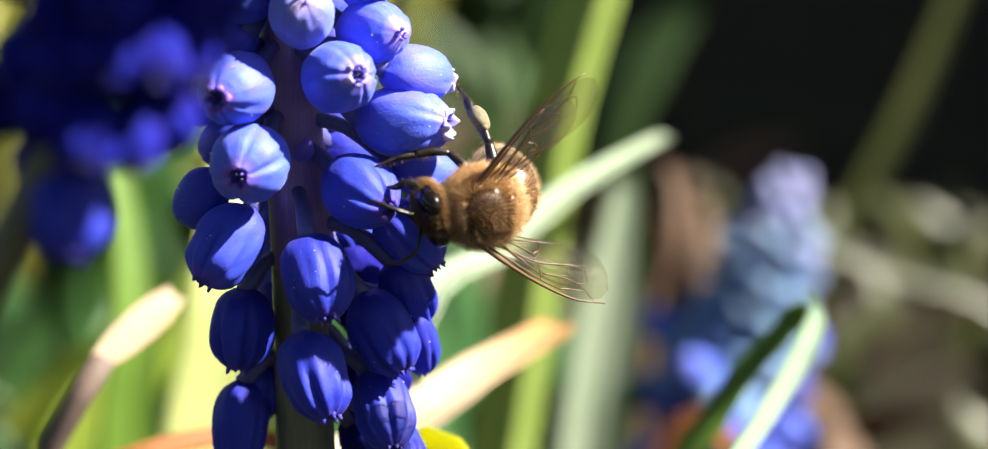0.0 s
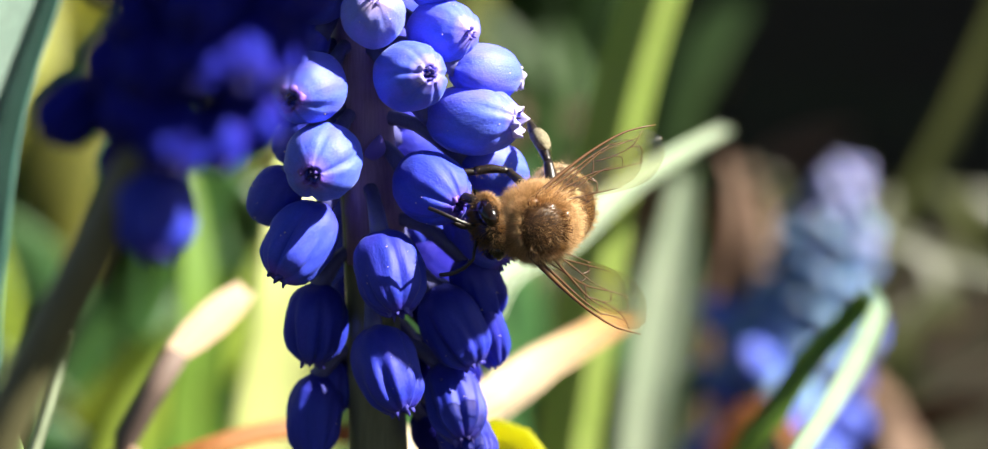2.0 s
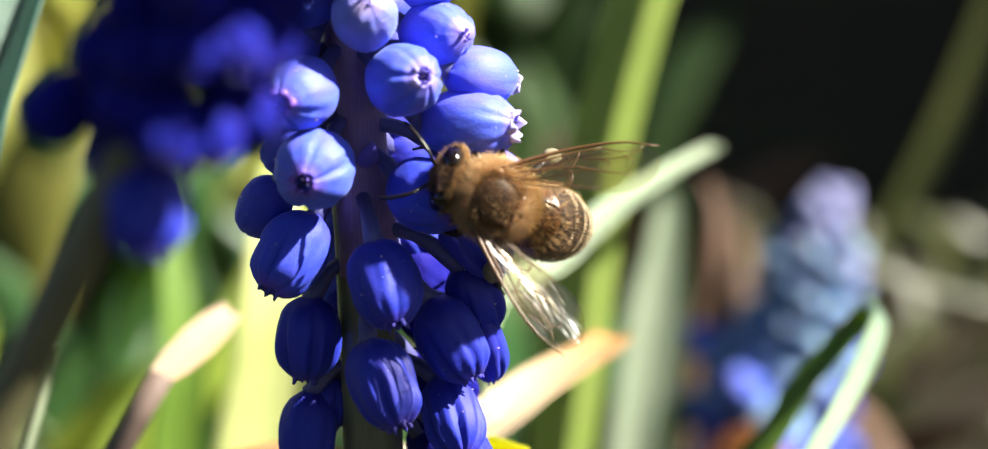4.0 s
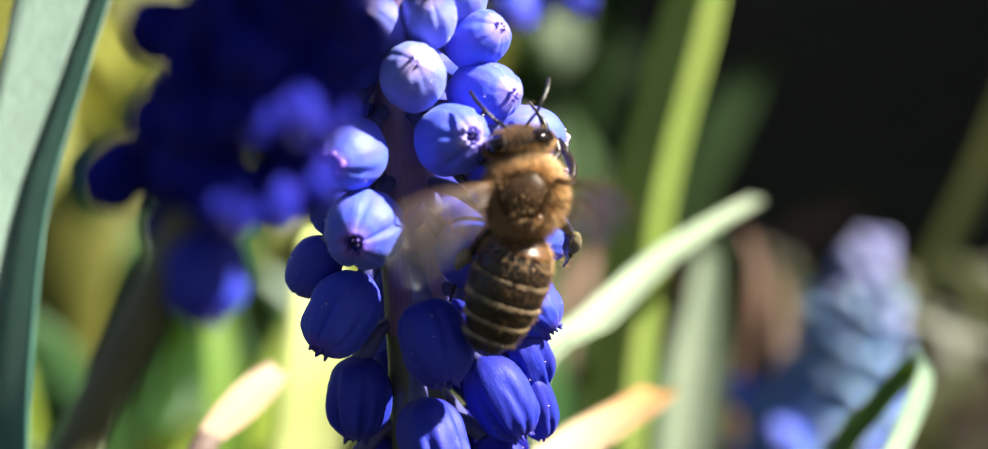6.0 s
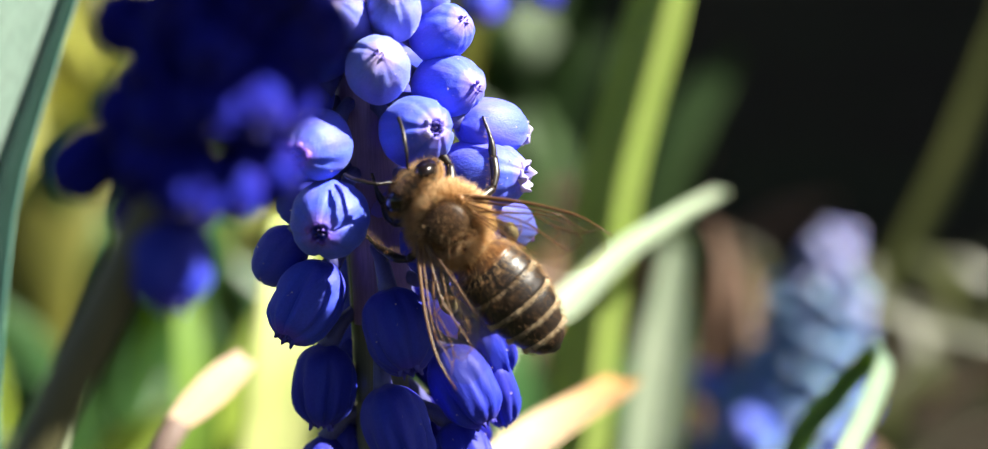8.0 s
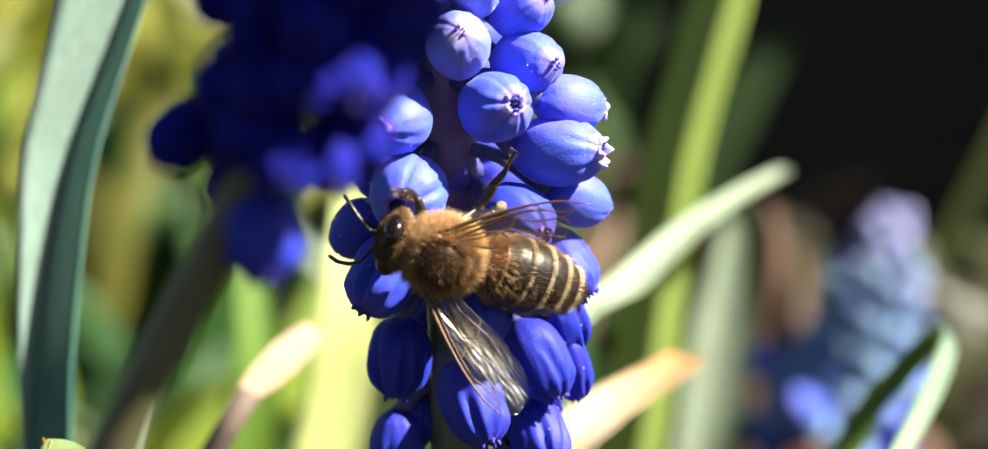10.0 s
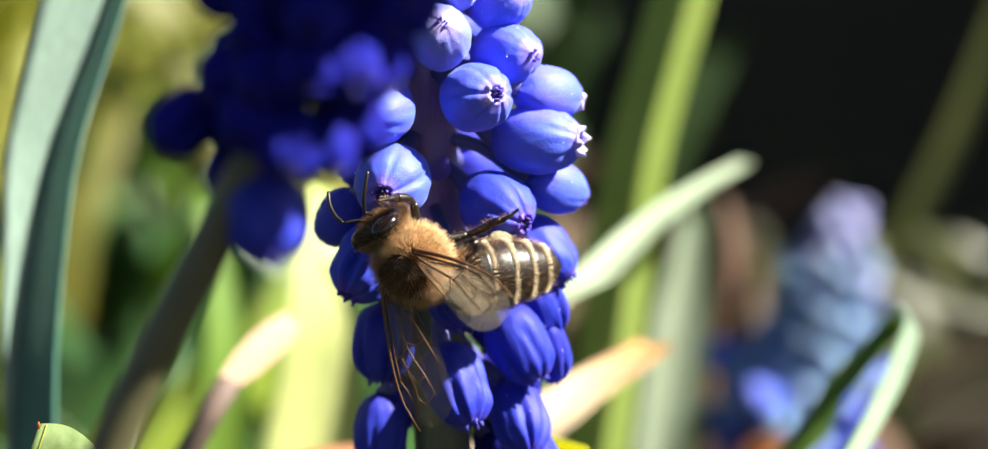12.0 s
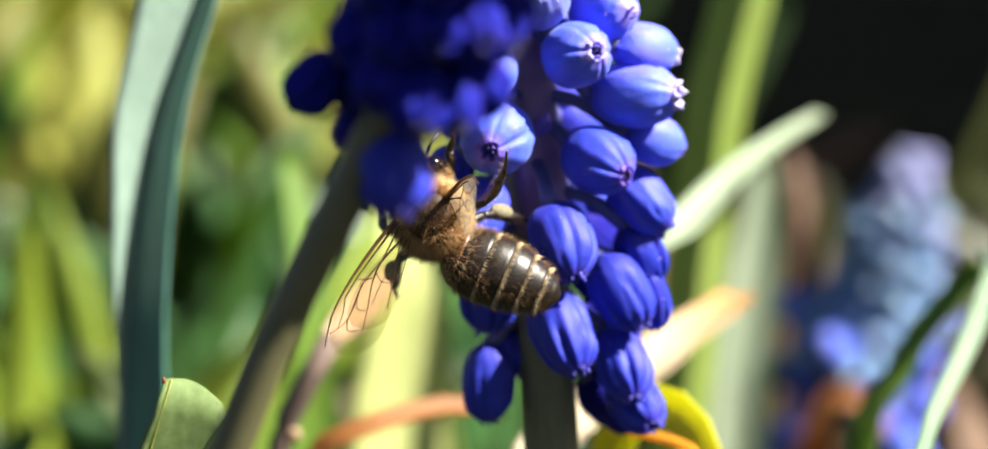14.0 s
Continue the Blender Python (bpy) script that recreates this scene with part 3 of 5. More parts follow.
def dress(flower, z0, z1, count, reach, width, low, top, limp_share=0.5, start=0.0, taper=0.5):
    """Florets in a spiral round a flower's axis, the lower ones nodding and larger."""
    for k in range(count):
        u = k / (count - 1)
        turn, z = start + k * 2.4, z0 + (z1 - z0) * u
        a = flower.axis_at(z)
        out = Vector((math.cos(turn), math.sin(turn), 0))
        size = reach * (1.0 - taper * u ** 1.4) * (0.9 + 0.2 * ((k * 7) % 5) / 4)
        droop = Vector((0, 0, -(0.7 - 1.3 * u) * size))
        kind = "limp" if u < limp_share else ("open" if u < 0.75 else "shut")
        flower.floret(a + out * size * 0.55, a + out * size * 1.35 + droop, width * (1 - 0.7 * taper * u), low if u < 0.55 else top, kind)


# -- a second flower close by, leaning over --
FORE_STEM = [(-0.02397, -0.04000, 0.10071), (-0.02118, -0.04000, 0.10592), (-0.01858, -0.04000, 0.11085), (-0.01642, -0.04000, 0.11476), (-0.01424, -0.04000, 0.11882), (-0.01289, -0.04000, 0.12157), (-0.01127, -0.04000, 0.12528)]
fore = Hyacinth((-0.04600, -0.04000, 0.00000), [(-0.03500, -0.04000, 0.07000), *FORE_STEM], (0.00080, -0.04000, 0.15000),
                [0.0013, 0.0013, 0.0012, 0.0012, 0.0011, 0.0010, 0.0010, 0.0009, 0.0005], "grape hyacinth leaning on a grey stem, its blue darkened for shade", skin=stem_taupe)
fore.floret((-0.01790, -0.03893, 0.11150), (-0.01755, -0.04107, 0.10755), 0.00355, deep, "limp")
# all florets but the lowest take the darkened blue in place of shade
fore.floret((-0.02017, -0.03790, 0.11440), (-0.02224, -0.04010, 0.11245), 0.00268, shade_blue, "limp")
fore.floret((-0.01468, -0.04063, 0.11417), (-0.01443, -0.04337, 0.11185), 0.00231, shade_blue, "limp")
fore.floret((-0.01451, -0.04181, 0.11676), (-0.01301, -0.04519, 0.11592), 0.00290, shade_blue, "limp")
fore.floret((-0.01732, -0.04136, 0.11465), (-0.01830, -0.04464, 0.11356), 0.00273, shade_blue, "limp")
fore.floret((-0.01640, -0.04043, 0.11777), (-0.01812, -0.04357, 0.11741), 0.00284, shade_blue, "limp")
fore.floret((-0.01480, -0.04324, 0.11928), (-0.01502, -0.04676, 0.11851), 0.00279, shade_blue, "limp")
fore.floret((-0.01369, -0.04044, 0.11835), (-0.01193, -0.04356, 0.11794), 0.00278, shade_blue, "limp")
fore.floret((-0.01531, -0.04278, 0.11717), (-0.01529, -0.04622, 0.11613), 0.00267, shade_blue, "limp")
fore.floret((-0.01885, -0.03766, 0.11183), (-0.02024, -0.03534, 0.10976), 0.00228, shade_blue, "limp")
fore.floret((-0.01298, -0.03853, 0.11914), (-0.01092, -0.04147, 0.11945), 0.00273, shade_blue, "limp")
fore.floret((-0.01791, -0.03851, 0.11921), (-0.01990, -0.04149, 0.11957), 0.00273, shade_blue, "limp")
fore.floret((-0.01579, -0.04280, 0.11984), (-0.01646, -0.04620, 0.12078), 0.00270, shade_blue, "limp")
fore.floret((-0.01409, -0.04283, 0.12006), (-0.01308, -0.04617, 0.12097), 0.00270, shade_blue, "limp")
dress(fore, 0.11500, 0.12300, 30, 0.0034, 0.0030, shade_blue, shade_blue, 1.0, 0.0, 0.0)
dress(fore, 0.12300, 0.12900, 30, 0.0042, 0.0034, shade_blue, shade_blue, 0.7, 0.0, 0.0)
# oversized unseen upper florets, added to shade the ones below
dress(fore, 0.12800, 0.14900, 110, 0.0062, 0.0040, shade_blue, shade_blue, 0.7, 0.0, 0.25)

# -- a flower farther back with a pale unopened top --
back = Hyacinth((0.02628, 0.19000, 0.00000), [(0.03011, 0.19000, 0.02553), (0.03484, 0.19000, 0.04879)], (0.03924, 0.19000, 0.06556),
                [0.0018, 0.0018, 0.0016, 0.0009], "grape hyacinth with a pale unopened top")
dress(back, 0.02700, 0.03900, 15, 0.0098, 0.0052, slate, slate, 1.0, 0.5, 0.0)
dress(back, 0.03800, 0.05700, 54, 0.0078, 0.0042, dusk, dusk, 0.3, 0.0, 0.40)
dress(back, 0.05600, 0.06500, 26, 0.0046, 0.0032, lilac, lilac, 0.0, 1.0, 0.55)

# -- a flower behind, hanging in from above --
high = Hyacinth((-0.01438, 0.11500, 0.00000), [(-0.01304, 0.11500, 0.07276), (-0.01173, 0.11500, 0.09271), (-0.00788, 0.11500, 0.10701)], (-0.00411, 0.11500, 0.12227),
                [0.0012, 0.0012, 0.0011, 0.0010, 0.0007], "blue grape hyacinth standing behind another")
dress(high, 0.10765, 0.12164, 34, 0.0067, 0.0045, bloom, bud, 0.6)
high.floret((-0.00692, 0.11500, 0.10958), (-0.00462, 0.11200, 0.10317), 0.00475, bloom, "limp")

# ---- ground ----
def ground_sheet():
    verts, faces = [], []
    xs = sorted({round(s * (0.02 * k + 0.0011 * k ** 3), 4) for k in range(40) for s in (-1, 1)})
    ys = xs
    for y in ys:
        for x in xs:
            near = max(0.0, 1 - math.hypot(x, y) / 3)
            verts.append((x, y, (noise.noise(Vector((x * 9, y * 9, 1))) * 0.006 + noise.noise(Vector((x * 40, y * 40, 4))) * 0.003 - 0.004) * near))
    n = len(xs)
    for j in range(n - 1):
        for i in range(n - 1):
            faces.append((j * n + i, j * n + i + 1, (j + 1) * n + i + 1, (j + 1) * n + i))
    return mesh("ground", verts, faces, soil)


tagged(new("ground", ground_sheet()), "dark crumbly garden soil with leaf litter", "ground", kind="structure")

# an added wall outside the view, put there to shade the soil behind
wall_v = [(x, y, z) for z in (-0.05, 0.66) for x, y in ((0.62, 0.38), (0.72, 0.38), (0.72, 3.2), (0.62, 3.2))]
wall_f = [(0, 3, 2, 1), (4, 5, 6, 7), (0, 1, 5, 4), (1, 2, 6, 5), (2, 3, 7, 6), (3, 0, 4, 7)]
tagged(new("wall_east", mesh("wall_east", wall_v, wall_f, plaster, False)), "low grey plastered wall, added unseen to shade the soil", "wall", kind="structure")
# a second added wall, unseen, that keeps sky light off the soil
wall_v = [(x, y, z) for z in (-0.05, 3.4) for x, y in ((-3.0, 3.2), (0.62, 3.2), (0.62, 3.3), (-3.0, 3.3))]
tagged(new("wall_north", mesh("wall_north", wall_v, wall_f, plaster, False)), "rough grey plastered wall, added unseen to block sky light", "wall", kind="structure")


# ---- leaves ----
def blade(points, widths, face=(0, -1, 0), fold=0.35, thick=0.00035, steps=36, across=8, curl=0.0, ridge=0.02):
    """A strap leaf through the points, channelled along its middle. widths from foot to tip; face: the way its upper side looks."""
    line = spline(points, steps)
    verts, n = [], across + 1
    prev = Vector(face)
    for i, p in enumerate(line):
        d = (line[min(i + 1, steps)] - line[max(i - 1, 0)]).normalized()
        up = (prev - d * prev.dot(d)).normalized()
        if i:
            prev = up * 0.7 + Vector(face) * 0.3
        side = d.cross(up)
        u = i / steps * (len(widths) - 1)
        k = min(int(u), len(widths) - 2)
        w = widths[k] + (widths[k + 1] - widths[k]) * (u - k)
        w *= 1 + 0.05 * noise.noise(p * 160)
        for j in range(n):
            g = 2 * j / across - 1
            dip = fold * w * 0.5 * (abs(g) ** 1.4 - 0.5) + ridge * w * math.sin(g * 14)
            verts.append(p + side * (g * w / 2) + up * (dip + curl * w * g))
        for j in range(n):
            verts.append(verts[-n] - up * thick)
    faces = []
    r = 2 * n
    for i in range(steps):
        a, b = i * r, (i + 1) * r
        for j in range(across):
            faces.append((a + j, a + j + 1, b + j + 1, b + j))
            faces.append((a + n + j, b + n + j, b + n + j + 1, a + n + j + 1))
        faces.append((a, b, b + n, a + n))
        faces.append((a + across, a + n + across, b + n + across, b + across))
    for a in (0, steps * r):
        for j in range(across):
            faces.append((a + j, a + n + j, a + n + j + 1, a + j + 1))
    return verts, faces


def leaf(label, points, widths, material, face=(0, -1, 0), fold=0.35, name="strap_leaf", category="leaf", curl=0.0, steps=36, ridge=0.02):
    """A leaf that rises from the soil below its first point."""
    first = Vector(points[0])
    foot = Vector((first.x * 0.9, first.y + 0.004, 0))
    foot = first if first.z < 0.02 else foot
    pts = [first] if first.z < 0.02 else [foot, (foot + first) / 2, first]
    pts = [Vector(p) - foot for p in pts + [Vector(p) for p in points[1:]]]
    across = 8
    v, _ = blade(pts, widths, face, fold, steps=steps, curl=curl, ridge=ridge, across=across)
    ob = thing(name, foot, label, category, "strap leaves" if name == "strap_leaf" else "")
    n, r = across + 1, 2 * (across + 1)
    for c0, c1 in ((0, across // 2), (across // 2, across)):
        cols = list(range(c0, c1 + 1))
        m = len(cols)
        hv = [v[i * r + k * n + c] for i in range(steps + 1) for k in (0, 1) for c in cols]
        hf = []
        for i in range(steps):
            p, q = i * 2 * m, (i + 1) * 2 * m
            for j in range(m - 1):
                hf += [(p + j, p + j + 1, q + j + 1, q + j), (p + m + j, q + m + j, q + m + j + 1, p + m + j + 1)]
            e = 0 if c0 == 0 else m - 1
            hf.append((p + e, q + e, q + m + e, p + m + e))
        for p in (0, steps * 2 * m):
            hf += [(p + j, p + m + j, p + m + j + 1, p + j + 1) for j in range(m - 1)]
        part("blade_half", mesh("blade_half", hv, hf, material), ob)
    back = [v[i * r + n + across // 2] for i in range(0, steps + 1, 3)]
    part("midrib", mesh("midrib", *tube(back, [0.0003, 0.00025, 0.00012], 6, 30), material), ob)
    return ob


def keeled(label, crease, left, right, material, turn=0.6, steps=40, open_to=1, left_skin=None):
    """A strap leaf folded along its middle: two halves that meet in a crease; left and right: the width of each half along it, as seen from the path."""
    low = Vector(crease[0])
    foot = Vector((low.x - 0.003, low.y + 0.002, 0))
    ob = thing("strap_leaf", foot, label, "leaf", "strap leaves")
    line = spline([Vector(p) - foot for p in (foot, (foot + low) / 2, *crease)], steps)
    for s, widths, turn in ((-1, left, turn * open_to), (1, right, 0.6 * open_to)):
        zs = [Vector(p).z for p in crease]
        out, v, f, n = Vector((s, -turn, 0)), [], [], 7
        back = Vector((s * turn, 1, 0)).normalized() * 0.0003
        for p in line:
            w = float(np.interp(p.z, zs, widths)) * (1 + 0.04 * noise.noise(p * 150 + Vector((s, 0, 0))))
            for j in range(n):
                g = j / (n - 1)
                v.append(p + out * (w * g) + Vector((0, 0.10 * w * math.sin(math.pi * g), 0)))
            for j in range(n):
                v.append(v[-n] + back)
        r = 2 * n
        for i in range(steps):
            a, b = i * r, (i + 1) * r
            for j in range(n - 1):
                f += [(a + j, a + j + 1, b + j + 1, b + j), (a + n + j, b + n + j, b + n + j + 1, a + n + j + 1)]
            f += [(a, b, b + n, a + n), (a + n - 1, a + r - 1, b + r - 1, b + n - 1)]
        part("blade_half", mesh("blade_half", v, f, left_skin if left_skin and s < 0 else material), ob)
    part("midrib", mesh("midrib", *tube([p + Vector((0, 0.0005, 0)) for p in line[::4]], [0.0004, 0.0003, 0.0002], 8, 40), material), ob)
    return ob


# the left half wears the paler skin in place of sun on it
keeled("tall twisted glaucous strap leaf, left half coloured pale for sunlight", [(-0.04305, 0.02600, 0.07605), (-0.04257, 0.02600, 0.08151), (-0.04199, 0.02600, 0.08632), (-0.04065, 0.02600, 0.09389), (-0.03887, 0.02600, 0.10128), (-0.03561, 0.02600, 0.10950), (-0.03402, 0.02600, 0.11352), (-0.03230, 0.02600, 0.11780), (-0.02890, 0.02600, 0.12600)],
       [0.00018, 0.00027, 0.00091, 0.00173, 0.00282, 0.00373, 0.00410, 0.00430, 0.00440], [0.00337, 0.00319, 0.00282, 0.00228, 0.00173, 0.00128, 0.00109, 0.00105, 0.00100], leaf_glaucous, 1.2, 40, 1, leaf_sunlit)
keeled("tall fresh green strap leaf, folded along its middle", [(0.00147, 0.08500, 0.06026), (0.00208, 0.08500, 0.06390), (0.00302, 0.08500, 0.07229), (0.00424, 0.08500, 0.08174), (0.00572, 0.08500, 0.09127), (0.00933, 0.08500, 0.10469), (0.01058, 0.08500, 0.10973), (0.01253, 0.08500, 0.11803)],
       [0.00339, 0.00339, 0.00339, 0.00339, 0.00339, 0.00339, 0.00283, 0.00057], [0.00271, 0.00271, 0.00271, 0.00271, 0.00271, 0.00271, 0.00226, 0.00045], leaf_bright, 0.6, 40, -1)
leaf("pale sunlit strap leaf bent sideways", [(-0.00613, 0.03000, 0.08591), (-0.00010, 0.04800, 0.08723), (0.00558, 0.06600, 0.08822), (0.01148, 0.08000, 0.08893), (0.01552, 0.08800, 0.08934)],
     [0.0026, 0.0030, 0.0034, 0.0037, 0.0038, 0.0035, 0.0027, 0.0012], leaf_frost, (-0.2, -0.75, 0.7), 0.3)
leaf("upright grey-green strap leaf", [(0.01127, 0.15000, 0.04332), (0.01256, 0.15000, 0.05261), (0.01422, 0.15000, 0.06405), (0.01518, 0.15000, 0.07309)],
     [0.00760, 0.00760, 0.00760, 0.00760, 0.00760, 0.00289], leaf_frost, (0.35, -1, 0.0), 0.25)
leaf("straw-coloured withered leaf with an orange end", [(-0.01220, 0.01500, 0.07790), (-0.00872, 0.02000, 0.08003), (-0.00620, 0.02600, 0.08001), (-0.00403, 0.02600, 0.08174), (-0.00108, 0.03600, 0.08123), (0.00325, 0.05000, 0.07992), (0.00520, 0.05900, 0.07880)],
     [0.0026, 0.0028, 0.0031, 0.0034, 0.0040, 0.0042, 0.0032], straw_orange, (-0.1, -0.6, 0.8), 0.25)
# a leaf that rises, kinks at its top and hangs forward, showing its ribbed upper side
bend_up = [(0.01496, 0.04600, 0.07157), (0.01760, 0.04700, 0.07471), (0.01895, 0.04800, 0.07718), (0.02171, 0.04900, 0.08004), (0.02448, 0.05000, 0.08282)]
bend_down = [(0.02486, 0.05000, 0.08351), (0.02487, 0.04600, 0.08339), (0.02254, 0.03800, 0.08180), (0.01947, 0.02800, 0.08094), (0.01531, 0.01400, 0.08063), (0.01280, 0.00400, 0.08007), (0.00932, -0.00400, 0.07715)]
bent = thing("strap_leaf", (0.0120, 0.0440, 0), "stiff green leaf kinked at its top with a ribbed hanging end", "leaf", "strap leaves")
bent_at = Vector((0.0120, 0.0440, 0))
part("rising_blade", mesh("rising_blade", *blade([Vector(p) - bent_at for p in (bent_at, (0.0135, 0.0450, 0.0360), *bend_up)], [0.0022] * 5 + [0.0021, 0.0018], (-0.5, -0.8, -0.3), 0.4), leaf_mid), bent, label="smooth green rising part")
v, f = blade([Vector(p) - bent_at for p in bend_down], [0.0014, 0.0020, 0.0019, 0.0018, 0.0017, 0.0016, 0.0015], (0.2, -0.95, 0.1), 0.45, steps=36, across=20, ridge=0.05)
hanging = part("hanging_tip", mesh("hanging_tip", v, f, leaf_ribbed), bent, label="glaucous hanging end with parallel veins")
for j in (2, 5, 8, 11, 14, 17):
    part("rib", mesh("rib", *tube([v[i * 42 + j] for i in range(0, 37, 3)], [0.00007, 0.00007, 0.00005], 6, 40), leaf_pale), hanging, label="pale raised rib")
# a broad leaf cut off at a slant, its corner drawn to a small point
tip_foot = Vector((-0.0350, -0.0113, 0))
tip_ob = thing("broad_leaf", tip_foot, "broad pale green leaf with a slanting torn tip", "leaf")
v, f, n = [], [], 17
edge_l = spline([(-0.0362, -0.0113, 0), (-0.0370, -0.0113, 0.05), (-0.03655, -0.01130, 0.08402), (-0.03540, -0.01130, 0.08744), (-0.03442, -0.01130, 0.08944), (-0.03362, -0.01130, 0.09163)], 40)
edge_r = spline([(-0.0318, -0.0105, 0), (-0.0305, -0.0105, 0.05), (-0.03000, -0.01050, 0.08360), (-0.02982, -0.01050, 0.08706), (-0.02996, -0.01050, 0.08862), (-0.03042, -0.01050, 0.08981)], 40)
for i in range(41):
    for j in range(n):
        g = j / (n - 1)
        p = edge_l[i].lerp(edge_r[i], g)
        bow = math.sin(math.pi * g)
        p += Vector((0, 0.0003 * bow + 0.00005 * noise.noise(p * 2500), 0.0005 * bow * (i / 40) ** 6))
        v.append(p - tip_foot)
m = len(v)
v += [p + Vector((0, 0.0003, 0)) for p in v]
for i in range(40):
    for j in range(n - 1):
        a = i * n + j
        f += [(a, a + 1, a + n + 1, a + n), (m + a, m + a + n, m + a + n + 1, m + a + 1)]
    a = i * n
    f += [(a, a + n, m + a + n, m + a), (a + n - 1, m + a + n - 1, m + a + 2 * n - 1, a + 2 * n - 1)]
for j in range(n - 1):
    a = 40 * n + j
    f.append((a, a + 1, m + a + 1, m + a))
part("blade", mesh("blade", v, f, leaf_sage), tip_ob)
part("midrib", mesh("midrib", *tube([v[i * n + 2 + (40 - i) // 12] - Vector((0, 0.00004, 0)) for i in range(0, 41, 2)], [0.00012, 0.00010, 0.00005], 6, 40), leaf_yellow), tip_ob, label="fine paler vein")
part("dry_point", mesh("dry_point", *ellipsoid(0.00009, 0.00009, 0.00022, v[40 * n] - Vector((0, 0.0001, 0)), 8, 6), rust), tip_ob, label="small withered brown point")
leaf("narrow pale strap leaf beside a flower stem", [(-0.02929, -0.02000, 0.08676), (-0.02782, -0.02000, 0.09058), (-0.02641, -0.02000, 0.09490), (-0.02530, -0.02000, 0.09828)],
     [0.0013] * 6 + [0.0010, 0.0004], leaf_pale, (0.9, -0.5, 0.4), 0.2)
leaf("rusty withered leaf lying low", [(-0.02889, 0.02700, 0.07499), (-0.02598, 0.02700, 0.07669), (-0.02228, 0.02900, 0.07743), (-0.01854, 0.03100, 0.07749), (-0.01476, 0.03300, 0.07621)],
     [0.00064, 0.00110, 0.00139, 0.00159, 0.00142], rust, (0, -0.7, 0.8), 0.2)
arch = leaf("arching yellow-green leaf with an orange rim", [(-0.00670, 0.01400, 0.07942), (-0.00556, 0.01400, 0.08144), (-0.00348, 0.01130, 0.08285), (-0.00171, 0.00870, 0.08215), (-0.00084, 0.00600, 0.08021)],
     [0.0026, 0.0032, 0.0036, 0.0034, 0.0026], leaf_lime, (0.0, -0.7, 0.7), 0.3)
rim_line = [(-0.00700, 0.01150, 0.08150), (-0.00569, 0.01050, 0.08164), (-0.00360, 0.00900, 0.08163), (-0.00202, 0.00700, 0.08158), (-0.00110, 0.00500, 0.08135)]
part("rim", mesh("rim", *blade([Vector(p) - arch.matrix_basis.translation - Vector((0, 0.0012, 0)) for p in rim_line], [0.0003, 0.0006, 0.0007, 0.0006, 0.0003], (0.3, -0.6, 0.7), 0.1, steps=24), rim_orange), arch, label="withered orange rim")
leaf("broad pale yellow-green upright leaf in full sun", [(-0.02648, 0.08757, 0.05944), (-0.02572, 0.08757, 0.06644), (-0.02514, 0.08757, 0.07385), (-0.02513, 0.09143, 0.08158), (-0.02542, 0.09529, 0.08637)],
     [0.0165, 0.0165, 0.0160, 0.0140, 0.0100, 0.0035], leaf_cream, (0.75, -0.8, 0.2), 0.2)
leaf("fresh green upright leaf", [(-0.03723, 0.10300, 0.05471), (-0.03630, 0.10300, 0.06482), (-0.03707, 0.10600, 0.07461), (-0.03884, 0.10900, 0.08317)],
     [0.0075, 0.0075, 0.0071, 0.0054, 0.0022], leaf_mid, (0.6, -0.8, 0.2), 0.2)
leaf("brown curled dead leaf", [(0.02474, 0.20500, 0.04604), (0.02598, 0.20500, 0.05246), (0.02568, 0.20846, 0.05904), (0.02406, 0.21192, 0.06248)],
     [0.0050, 0.0071, 0.0061, 0.0016], litter_brown, (0.3, -1, 0.3), 0.6, "dead_leaf")
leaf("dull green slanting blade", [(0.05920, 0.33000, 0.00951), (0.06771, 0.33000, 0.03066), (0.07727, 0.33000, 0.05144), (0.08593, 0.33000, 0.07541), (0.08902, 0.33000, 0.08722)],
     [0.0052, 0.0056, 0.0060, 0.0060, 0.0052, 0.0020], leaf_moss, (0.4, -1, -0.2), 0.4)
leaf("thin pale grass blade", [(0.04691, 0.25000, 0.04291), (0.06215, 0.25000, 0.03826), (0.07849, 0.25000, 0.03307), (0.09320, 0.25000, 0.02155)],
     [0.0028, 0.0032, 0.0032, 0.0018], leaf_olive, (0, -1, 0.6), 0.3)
leaf("small curled rusty leaf", [(0.02074, 0.14409, 0.04072), (0.02293, 0.14409, 0.04424), (0.02668, 0.14409, 0.04385), (0.02901, 0.14409, 0.03994)], [0.0026, 0.0044, 0.0044, 0.0015], rust, (0, -0.8, 0.6), 0.4, "dead_leaf")

# a broken dry stalk with a pale torn sheath
s0, s1, s2, s3 = [Vector(p) for p in ((-0.03071, 0.02600, 0.07808), (-0.02868, 0.02650, 0.08151), (-0.02708, 0.02700, 0.08418), (-0.02344, 0.03800, 0.08606))]
stalk = thing("dry_stalk", (s0.x - 0.012, s0.y, 0), "broken dry brown stalk with a pale torn end", "stalk")
root = Vector((s0.x - 0.012, s0.y, 0))
